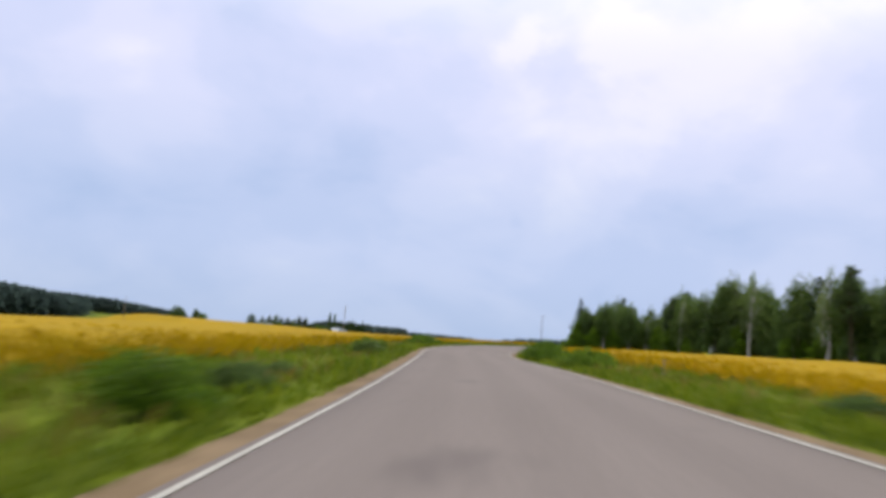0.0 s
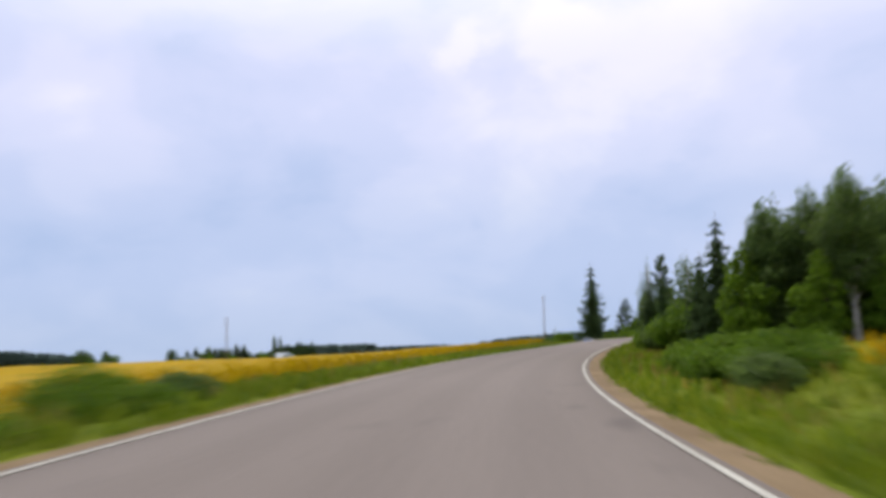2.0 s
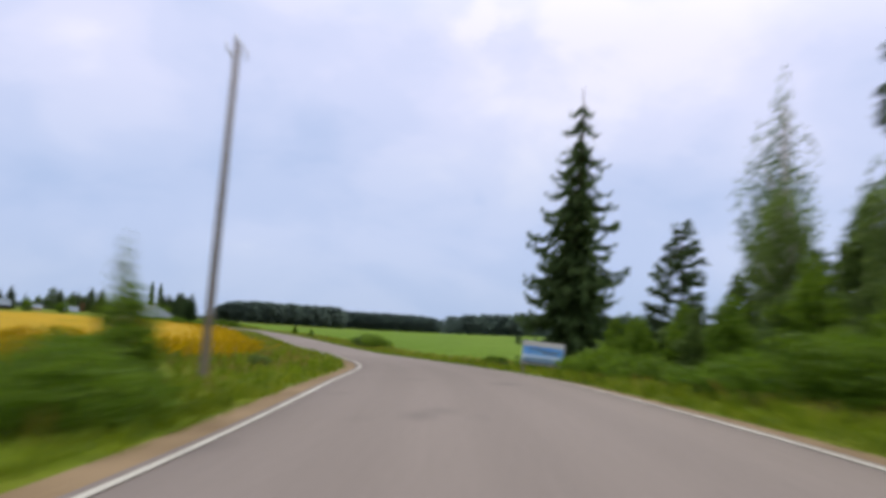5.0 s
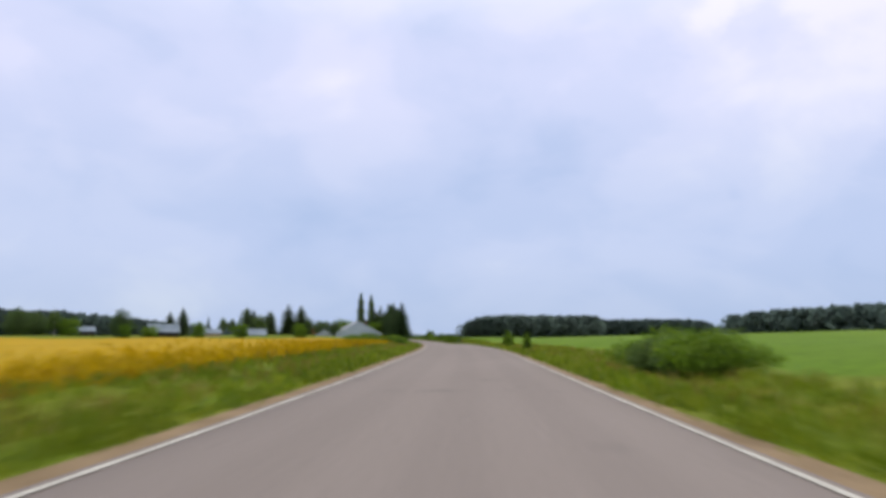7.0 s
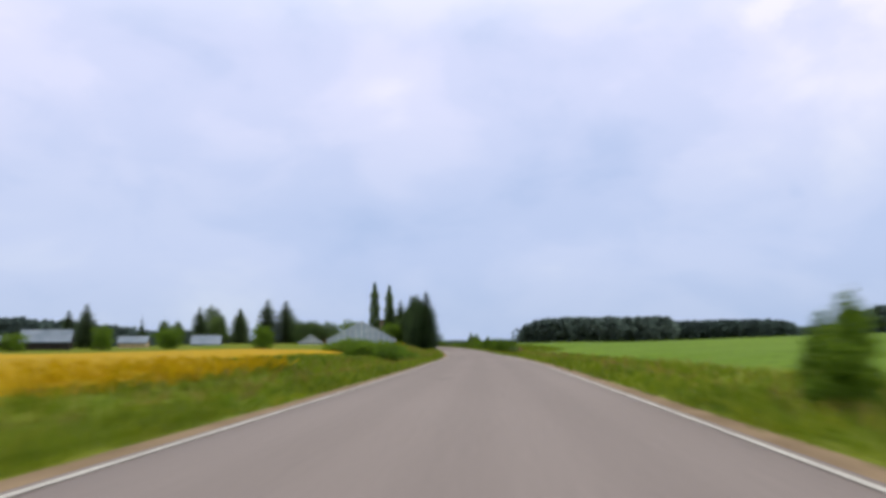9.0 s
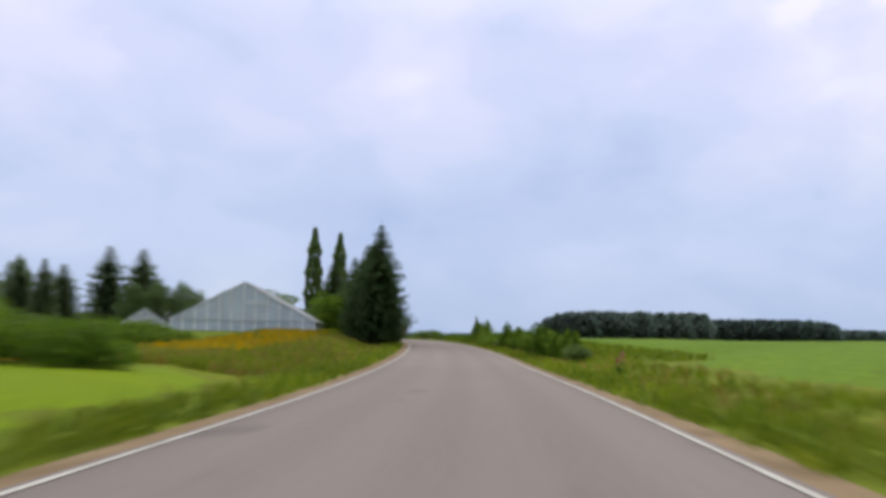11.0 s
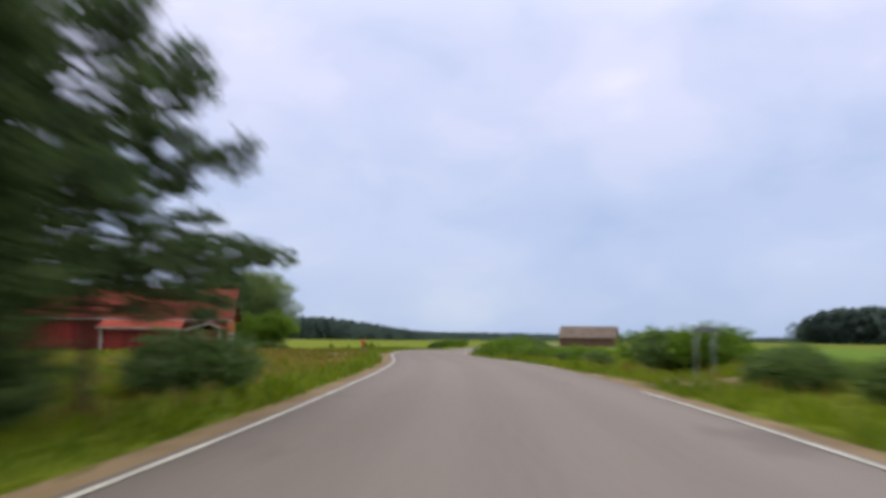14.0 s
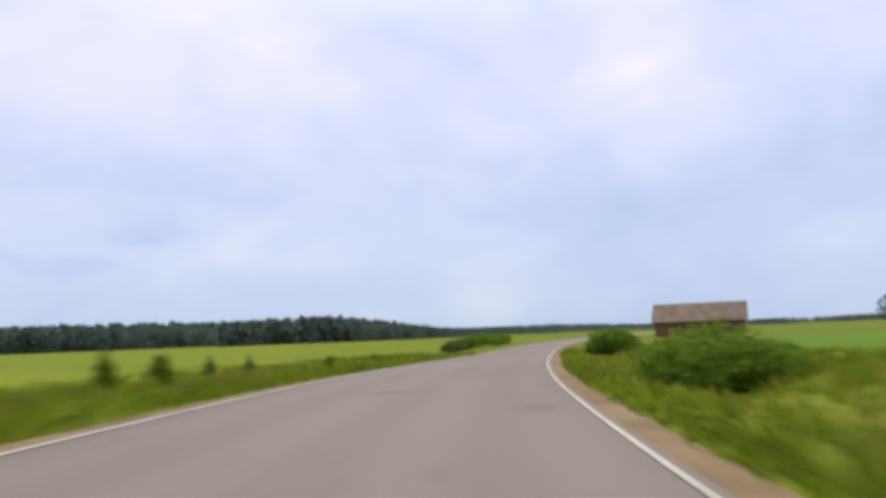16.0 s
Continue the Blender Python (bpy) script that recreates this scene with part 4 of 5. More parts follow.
snag = pine("dying_pine", "tall thin dying pine with a few bare twigs", 12, 1.5, 29, 40, 0.82, 0.1, "wood trees", 0.3, 0.3, 0.45, DEADNEEDLE)
maple = broadleaf("maple_tree", "dark green broad garden tree", 7, 5.4, 10, 5200, DEEP, BARK, 0.06, 24, 0.2, "garden trees", -0.2)
apple = broadleaf("apple_tree", "low round green garden tree", 4, 4.2, 11, 2800, BUSH, BARK, 0.06, 17, 0.19, "garden trees", -0.3)
apple_b = broadleaf("apple_tree", "small garden tree with a bare stem and round crown", 4, 4.0, 33, 3400, BUSH, BARK, 0.34, 17, 0.17, "garden trees", -0.2)
willow = broadleaf("willow_tree", "large pale green willow with a rounded crown", 9, 9.0, 12, 30000, PALE, BARK, 0.05, 44, 0.19, "garden trees", -0.45)
road_pine = pine("pine_tree", "low dark pine with wide spreading branches", 6.6, 5.6, 18, 9000, 0.26, 0.13, "garden trees", 1.3, 0.7)
garden_pine = broadleaf("pine_tree", "dark dense garden pine with a broad crown", 9, 6.2, 17, 14000, SPRUCE, BARK, 0.12, 28, 0.2, "garden trees", -0.05)
pop = poplar("poplar_tree", "tall narrow columnar poplar beside a glasshouse", 12, 2.3, 13, 3600, "farm trees")
bush_a = bush("bush", "green leafy roadside willow bush", 1.3, 2.2, 14, 1900, BUSH, 0.115, "roadside bushes")
bush_b = bush("bush", "wide green roadside bush", 1.4, 3.2, 15, 2600, BUSH, 0.12, "roadside bushes", 9)
bush_d = bush("bush", "dark green rounded garden bush on a lawn", 1.5, 2.6, 32, 2600, DEEP, 0.12, "garden trees")
bush_c = bush("bush", "dark green dense bush", 1.5, 2.4, 16, 2300, BIRCH, 0.12, "roadside bushes")
TALL = {larch: 10, birch_d: 10, birch_c: 10, aspen: 9, pine_c: 9, spruce_a: 10, spruce_b: 10, spruce_c: 10, spruce_d: 10, birch_a: 8, birch_b: 8, young_a: 4.4, young_b: 4.0, pine_a: 12, pine_b: 12, snag: 12, maple: 7, apple: 4, apple_b: 4, garden_pine: 9, road_pine: 6.6, willow: 9, pop: 12, bush_a: 1.3, bush_b: 1.4, bush_c: 1.5, bush_d: 1.5}
placed = set()
turn_rng = random.Random(5)


def stand(kind, x, y, high, wide=None):
    """Plant one of the kinds with a given height; the first of each kind is the original itself."""
    s = high / TALL[kind]
    ob = plant(kind, x, y, s, turn_rng.uniform(0, 360), wide * s if wide else None, 0.03, kind not in placed)
    placed.add(kind)
    return ob


def stand_by(kind, k, lat, high, wide=None):
    return stand(kind, *beside(k, lat), high, wide)


# landmark trees by the road
stand(birch_a, 24.6, 121.6, 7.8, 0.9)
stand(birch_a, 26.5, 120.0, 7.2, 0.9)
stand(spruce_a, 37.95, 233.4, 16.4, 0.93)
stand(spruce_d, 32.1, 173.8, 6.95, 1.04)
stand(spruce_d, 36.4, 183.5, 7.8, 0.95)
for x, y, h in ((43.6, 205.6, 6.6), (44.6, 202.2, 5.8), (43.0, 199.0, 4.6), (42.4, 195.0, 4.0), (46.4, 204.4, 6.2)):
    stand(birch_a, x, y, h, 1.1)
stand(pine_c, 44.9, 234.6, 8.8, 0.95)
stand(pine_a, 45.0, 212.2, 13.7, 0.9)
stand(birch_d, 47.0, 227.6, 15.6, 0.8)
stand(birch_b, 44.5, 221.0, 8.8, 0.9)
stand(birch_a, 47.0, 216.0, 9.8, 0.8)
stand(birch_b, 45.6, 224.5, 9.0, 1.0)
stand(birch_a, 48.8, 221.5, 9.6, 0.9)
for x, y, h in ((44.0, 217.0, 5.0), (46.0, 213.5, 5.6), (43.0, 222.5, 4.6), (45.2, 208.5, 5.0), (42.0, 226.5, 3.6), (46.5, 219.5, 6.2)):
    stand(young_a, x, y, h, 1.1)
stand(pine_b, 53.4, 201.3, 11.9, 0.62)
stand(pine_b, 54.6, 201.0, 11.0, 0.9)
stand(snag, 68.6, 205.8, 18.3, 0.8)
stand(birch_c, 50.5, 172.0, 11.6, 1.05)
stand(birch_c, 53.9, 169.6, 11.0, 1.0)
# wood behind the first rape field and along the road after it
wr = random.Random(3)
for i in range(112):
    s = i / 112
    if s < 0.42:
        x, y = 17 + 20 * s / 0.42, 106 - 8 * s / 0.42
    else:
        x, y = 38 + 14 * (s - 0.42), 98 - 75 * (s - 0.42) / 0.58
    b = wr.uniform(0, 11)
    x, y = x + b * (0.45 if s < 0.42 else 0.95) + wr.uniform(-1, 1), y + b * (0.9 if s < 0.42 else 0.2) + wr.uniform(-1, 1)
    h = wr.uniform(4.8, 6.4) if s < 0.18 else wr.uniform(6.8, 8.6) if s < 0.3 else wr.uniform(8.6, 10.8)
    stand(wr.choice([birch_a, birch_b, birch_a, birch_c, aspen, birch_c, pine_a]), x, y, h)
for k, lat, h, kind in ((2.93, 10.4, 4.6, young_a), (2.99, 10.6, 5.6, birch_b), (3.13, 9.3, 6.5, spruce_a), (3.18, 8.6, 4.9, spruce_a), (3.34, 8.3, 5.3, birch_b), (3.2, 12.5, 6.0, birch_a), (3.05, 14, 7.0, birch_b), (3.16, 15.5, 7.0, spruce_c), (3.3, 17, 6, birch_b), (2.9, 13, 6.4, birch_a), (3.0, 11.8, 2.4, young_b), (3.08, 11.4, 2.2, young_b), (3.16, 11.2, 2.6, young_b), (3.24, 10.6, 2.4, young_b), (2.92, 11.6, 2.0, young_b), (3.25, 20, 8, spruce_c), (3.1, 22, 9, birch_a), (3.3, 24, 8.4, birch_b)):
    stand_by(kind, k, lat, h)
for i in range(84):
    s = i / 84
    x, y = (17 + 20 * s / 0.42, 105.5 - 8 * s / 0.42) if s < 0.42 else (37.5 + 14 * (s - 0.42), 97.5 - 75 * (s - 0.42) / 0.58)
    stand(wr.choice([young_a, young_b]), x + wr.uniform(-0.5, 4.5), y + wr.uniform(-0.5, 3.5), wr.uniform(2.0, 4.0))
# thicket behind the hay meadow
for i in range(150):
    s = i / 149
    x = np.interp(s, [0, 0.4, 1], [36.5, 51, 76]) + wr.uniform(-1, 1)
    y = np.interp(s, [0, 0.4, 1], [190, 177, 143]) + wr.uniform(-1, 1)
    b = wr.uniform(0, 8)
    stand(wr.choice([young_a, young_b, young_a, young_b, young_a, young_b, spruce_c]), x + b * 0.6, y + b * 0.8, wr.uniform(3.8, 5.0) * (0.78 if s < 0.35 else 0.95 if s < 0.6 else 1.04) + 0.17 * b, 1.15)
# thicket beside the road after the dense spruce
for i in range(30):
    k = wr.uniform(4.85, 5.95)
    lat = wr.uniform(8, 20)
    stand_by(wr.choice([young_a, young_b, young_b]), k, lat, wr.uniform(2.2, 3.6) + 0.09 * (lat - 8))
for k, lat, h in ((4.98, 7.6, 1.3), (5.1, 6.9, 1.5), (5.25, 6.2, 1.5), (5.4, 6.8, 1.9), (5.5, 6.2, 1.4), (5.72, 6.4, 1.3), (5.9, 6.8, 1.6), (6.1, 6.2, 1.1), (6.3, 5.8, 1.0)):
    stand_by(wr.choice([bush_a, bush_b]), k, lat, h)
for k, lat, h, w in ((6.0, 8.6, 2.6, 1.0), (6.12, 11.5, 3.0, 1), (6.25, 13.5, 3.2, 1), (6.15, 15, 3.5, 1), (5.95, 11, 3.2, 1)):
    stand_by(young_b, k, lat, h, w)

# roadside bushes: knot, side way, height
for k, lat, h in ((0.33, -5.5, 1.25), (0.45, -5.4, 0.95), (0.58, -5.6, 0.7), (1.06, -5.3, 1.0), (1.13, -5.5, 1.05), (1.5, -6.0, 0.6), (1.72, -5.6, 0.6), (1.96, -5.2, 0.95), (2.04, -5.0, 1.15), (2.14, -5.3, 1.25), (2.24, -5.6, 1.2), (2.36, -5.5, 1.1), (2.46, -5.6, 1.0),
                  (0.42, 6.4, 1.0), (1.1, 5.1, 1.3), (1.16, 5.4, 1.2), (1.52, 5.2, 1.65), (1.57, 5.6, 1.5), (2.1, 5.4, 1.5), (2.16, 5.8, 1.4), (1.5, 8.2, 0.6), (2.5, 6.7, 1.2), (2.54, 7.4, 1.35), (2.6, 6.4, 1.3), (3.46, 6.5, 1.8), (3.51, 7.3, 2.1), (3.42, 7.4, 2.3), (3.38, 8.6, 2.5), (3.31, 9.4, 2.6), (3.46, 9.2, 2.5), (3.36, 7.8, 1.9), (3.72, 5.9, 0.6), 
                  (5.9, -7.0, 0.7), (7.8, 7.2, 2.0), (7.88, 7.8, 1.9), (7.74, 8.2, 1.7), 
                  (10.86, -7.6, 1.7), (10.95, -8.4, 1.8), (10.8, -9.5, 1.6), (11.1, -6.6, 1.1), (11.16, -8.8, 1.7), (11.3, -9.0, 1.2), (11.57, -9.8, 1.7), (11.58, -13.5, 2.1), (11.66, -12.8, 2.0), (11.62, -15.2, 2.2), (12.3, 7.2, 1.3)):
    stand_by(wr.choice([bush_a, bush_b, bush_c]), k, lat, h)
for i in range(26):
    k = 12.68 + i * 0.058
    stand_by(wr.choice([bush_a, bush_b, bush_b, bush_a, bush_a, bush_c]), k, 6.2 + wr.uniform(-0.4, 1.8), wr.uniform(1.5, 1.9) if k < 13.5 else wr.uniform(0.9, 1.2))
for k, lat, h in ((14.38, 7.2, 1.4), (14.5, 7.0, 1.5), (14.56, 7.6, 1.4), (14.84, 7.6, 2.1), (14.78, 8.4, 1.9), (14.92, 8.0, 1.9), (15.0, 6.2, 1.2), (15.08, 6.6, 1.3), (15.16, 6.2, 1.2), (15.24, 6.8, 1.3), (15.32, 6.4, 1.3), (15.4, 6.9, 1.4), (15.46, 6.4, 1.3), (15.54, 6.8, 1.4), (15.62, 6.2, 1.4), (15.7, 6.4, 1.6), (15.74, 6.2, 1.9), (15.82, 6.8, 2), (15.9, 6.3, 1.9), (15.98, 6.9, 2.15), (16.06, 6.4, 2.1), (16.12, 6.6, 1.9), (15.8, 7.6, 1.9), (15.9, 8.2, 2), (16.02, 8.4, 1.9), (16.52, 6.6, 1.75), (16.57, 7.2, 1.8), (16.6, 6.6, 1.5), (17.5, 7.0, 2.2), (17.7, 7.4, 2.4), (17.9, 7.6, 1.6), (18.3, -7.5, 1.8), (18.6, -8, 1.8), (18.9, -8.5, 2.0), (19.2, -8, 2.0)):
    stand_by(wr.choice([bush_a, bush_b, bush_c]), k, lat, h)
stand(young_a, -45.1, 509.4, 3.4, 0.55)
for k, lat, h in ((2.66, 7.3, 1.4), (2.74, 6.4, 1.2), (2.8, 6.8, 1.3)):
    stand_by(bush_a, k, lat, h)
for k, lat, h in ((13.6, 6.6, 1.7), (13.66, 7.1, 1.9), (13.72, 6.5, 1.9), (13.78, 7.0, 1.8), (13.84, 6.8, 1.5)):
    stand_by(bush_a, k, lat, h)
for k, lat, h in ((8.73, 5.0, 1.55), (9.32, 5.4, 1.9), (9.38, 5.9, 1.8), (12.97, 5.6, 2.5), (12.4, 5.2, 2.2), (12.44, 5.8, 2.2), (12.48, 6.4, 2.0), (12.36, 6.1, 1.8), (12.41, 7.2, 1.9), (12.36, 7.4, 1.8), (12.72, 6.2, 2.0), (12.78, 5.7, 2.1), (12.84, 6.0, 1.9), (12.92, 6.4, 2.1), (13.05, 6.8, 2.0), (13.2, 6.6, 2.0)):
    stand_by(young_b, k, lat, h, 0.95)
for k, lat, h in ((13.92, 7.2, 2.8), (13.98, 8.2, 2.5), (13.87, 6.8, 2.5), (13.9, 8.4, 2.7)):
    stand_by(young_b, k, lat, h, 1.3)
stand_by(bush_b, 13.95, 6.3, 1.4)
for k, lat, h in ((14.05, 6.9, 1.3), (14.12, 6.6, 1.2), (14.2, 7.0, 1.3), (14.28, 6.7, 1.3)):
    stand_by(bush_b, k, lat, h, 0.8)
stand_by(bush_a, 4.83, -5.0, 1.6, 0.85)
stand_by(bush_a, 4.9, -5.5, 1.7, 0.85)
stand_by(young_b, 4.7, 7.6, 1.7, 0.9)
stand_by(young_b, 5.29, -4.8, 1.75, 1.1)
stand_by(bush_b, 5.25, -5.2, 1.3, 0.9)
stand_by(bush_a, 5.34, -5.9, 1.4, 0.9)
stand_by(aspen, 5.31, -5.2, 2.5, 0.9)
stand_by(bush_b, 6.05, 5.6, 1.1)
stand_by(bush_b, 6.12, 6.4, 1.2)
for k, lat, h in ((16.56, -8.6, 1.15), (16.63, -8.2, 1.0), (16.66, -8.9, 1.0), (16.75, -8.6, 0.9), (16.84, -8.4, 0.85), (17.19, -8.5, 0.6), (17.04, -7.2, 0.8), (17.4, -8, 0.7), (16.2, -10.1, 0.9), (16.32, -9.0, 0.7)):
    stand_by(wr.choice([young_a, young_b]), k, lat, h)

# spruce row and garden trees
for x, y, h in ((-42.9, 475.2, 10.7),  (-45.0, 478.4, 9.2), (-46.2, 482.3, 9.3), (-48.4, 486.3, 9.9), (-50.2, 490.4, 11.0), (-52.4, 494.6, 10.6), (-56.7, 502.6, 8.7), (-47.5, 484.5, 9.0), (-49.8, 488.5, 10.0), (-52.2, 492.8, 10.5), (-57.8, 501.5, 9.8), (-58.5, 497.5, 9.0)):
    stand(spruce_b, x, y, h, 0.95)
stand(spruce_b, -45.8, 480.3, 9.0, 0.9)
stand(spruce_b, -45.2, 476.6, 7.6, 0.95)
for x, y, h, kind in ((-64.6, 517.8, 9.2, spruce_b), (-64.6, 521.0, 8.3, spruce_b), (-61.4, 515.6, 5.3, maple), (-67.9, 517.8, 3.6, maple), (-69.6, 519.4, 3.4, maple), (-62.6, 514.2, 7.0, maple), (-63.0, 517.4, 5.0, maple), (-54.5, 492.5, 5.0, maple), (-58, 493, 3.6, maple), (-55, 490, 4.2, apple), (-66.4, 523.9, 6.6, road_pine),  (-112.6, 566.4, 8.0, garden_pine), (-101.9, 562.8, 3.2, apple_b), (-104.2, 561.8, 3.0, apple), (-106.4, 565, 2.9, apple_b), (-113.6, 572.4, 7.3, willow), (-118.9, 574.6, 7.6, willow)):
    stand(kind, x, y, h, 0.81 if kind is willow else 0.62 if kind is spruce_b else 1.0 if kind is garden_pine else None)
thuja = bush("thuja_shrub", "slim yellow-green columnar garden shrub", 2.0, 0.6, 31, 3000, GRASS, 0.07, "", 9)
thuja.matrix_basis = pose(-58.8, 509.9, up(-58.8, 509.9) - 0.03)
for x, y, h in ((-54.6, 501.6, 1.3), (-55.6, 502.6, 1.5), (-53.6, 500.8, 1.0)):
    stand(bush_c, x, y, h, 1.0)
for x, y, h in ((-60.6, 516.2, 0.8), (-61.4, 517.6, 0.8)):
    stand(bush_c, x, y, h, 1.1)
stand(bush_d, -93.2, 548.4, 1.15, 0.45)
stand(bush_d, *beside(14.42, -5.7), 1.75, 0.85)
stand(bush_d, *beside(14.46, -6.1), 1.6, 0.9)
for x, y, h in ((-107, 567.5, 1.0), (-110, 570, 0.9), (-112, 574, 0.8), (-104.5, 565.5, 0.7), (-62, 511, 0.9), (-60, 512.6, 0.8)):
    stand(bush_c, x, y, h)

# farm trees
stand(pop, -65.3, 505.3, 13.4)
stand(pop, -62.6, 507, 12.9)
for x, y, h, kind, w in (
    (-58, 500, 6.5, spruce_c, 1.2), (-80.0, 485.7, 9.3, larch, 1.1), (-76.8, 487.4, 9.1, larch, 1.15), (-89.3, 482.6, 7.6, larch, 1.2), (-86.1, 485.6, 7.4, larch, 1.25),
    (-93.3, 486.1, 8.0, maple, 0.7), (-94.7, 429.7, 6.5, maple, 1.0), (-89.5, 423.7, 3.2, apple, 0.75), (-87.6, 429.8, 2.7, apple, 1.5), (-92.7, 446.0, 6.3, larch, 1.05),
    (-89.2, 446.0, 7.4, larch, 1.0), (-82.0, 441.1, 3.9, apple, 0.8), (-92.7, 463.9, 5.6, spruce_c, 1.0), (-89.6, 466.2, 4.9, birch_a, 1.4), (-87.4, 467.0, 4.6, birch_a, 1.4),
    (-73.8, 446.0, 3.4, apple, 1.2), (-83.6, 468.0, 7.1, larch, 0.95), (-81.1, 470.5, 5.6, birch_a, 1.5), (-81.5, 478.2, 7.1, larch, 0.9), (-74.2, 487.0, 5.0, maple, 1.0),
    (-60.4, 450.7, 3.7, apple, 0.95), (-71.6, 507.6, 5.6, apple, 1.15), (-138.2, 447.8, 7.3, maple, 1.3), (-138.4, 454.4, 6.3, maple, 1.6),
    (-128.7, 449.7, 6.9, birch_a, 1.4), (-126.2, 451.8, 4.8, apple, 1.3), (-41.8, 438.4, 1.6, bush_b, 1.3), (-45.2, 446.2, 1.7, bush_b, 1.4), (-43.6, 447.4, 1.6, bush_b, 1.2),
    (-71, 488.5, 4.4, maple, 1.1), (-67, 488.5, 4.0, maple, 1.1),
):
    stand(kind, x, y, h, w)
stand(maple, -62.3, 471.7, 4.0, 0.9)
stand(maple, -64.6, 471.1, 4.0, 0.9)
stand(maple, -60.3, 472.3, 4.0, 0.9)


# ---- buildings and small things ----
def prism(name, length, width, wall, ridge, material, base=-0.3):
    """Closed house body: long walls and gables, ridge along x."""
    a, b = length / 2, width / 2
    v = [(-a, -b, base), (a, -b, base), (a, b, base), (-a, b, base), (-a, -b, wall), (a, -b, wall), (a, b, wall), (-a, b, wall), (-a, 0, ridge), (a, 0, ridge)]
    f = [[0, 1, 5, 4], [2, 3, 7, 6], [1, 2, 6, 9, 5], [3, 0, 4, 8, 7], [4, 5, 9, 8], [6, 7, 8, 9], [3, 2, 1, 0]]
    return mesh_of(name, v, f, material)


def roof_mesh(name, length, width, wall, ridge, material, over=0.35, thick=0.1):
    """Two slabs that meet at the ridge, with eaves and gable overhang."""
    a, b = length / 2 + over, width / 2
    slope = (ridge - wall) / b
    e = b + over
    ze = wall - slope * over + 0.03
    zr = ridge + 0.03
    v, f = [], []
    for s in (-1, 1):
        n = len(v)
        v += [(-a, s * e, ze), (a, s * e, ze), (a, 0, zr), (-a, 0, zr), (-a, s * e, ze + thick), (a, s * e, ze + thick), (a, 0, zr + thick), (-a, 0, zr + thick)]
        f += [[n + i for i in q] for q in ([0, 1, 2, 3], [4, 5, 6, 7], [0, 1, 5, 4], [1, 2, 6, 5], [3, 0, 4, 7])]
    me = mesh_of(name, v, f, material)
    bm = bmesh.new()
    bm.from_mesh(me)
    bmesh.ops.recalc_face_normals(bm, faces=bm.faces[:])
    bm.to_mesh(me)
    bm.free()
    return me


def window_on(parent, x, y, z, w, h, turn, mullions=1):
    """A white frame with a sill and dark panes, facing its own -y."""
    m = pose(x, y, z, 0, 0, turn)
    bm = bmesh.new()
    bars = [((0, 0, h / 2), (w + 0.1, 0.07, 0.09)), ((0, 0, -h / 2), (w + 0.1, 0.07, 0.09)), ((-w / 2, 0, 0), (0.09, 0.07, h)), ((w / 2, 0, 0), (0.09, 0.07, h))]
    bars += [(((i + 1) * w / (mullions + 1) - w / 2, 0, 0), (0.05, 0.06, h)) for i in range(mullions)]
    for c, s in bars:
        bmesh.ops.create_cube(bm, size=1, matrix=Matrix.Translation(c) @ Matrix.Diagonal((*s, 1)))
    me = bpy.data.meshes.new("window_frame")
    bm.to_mesh(me)
    bm.free()
    me.materials.append(WHITE)
    win = sub("window", me, parent, "white framed window", m)
    sub("pane", box_mesh("pane", w, 0.02, h, PANE), win, "", pose(0, 0.01, 0))
    sub("window_sill", box_mesh("window_sill", w + 0.16, 0.12, 0.04, WHITE, 0.008), win, "", pose(0, -0.03, -h / 2 - 0.05))
    return win


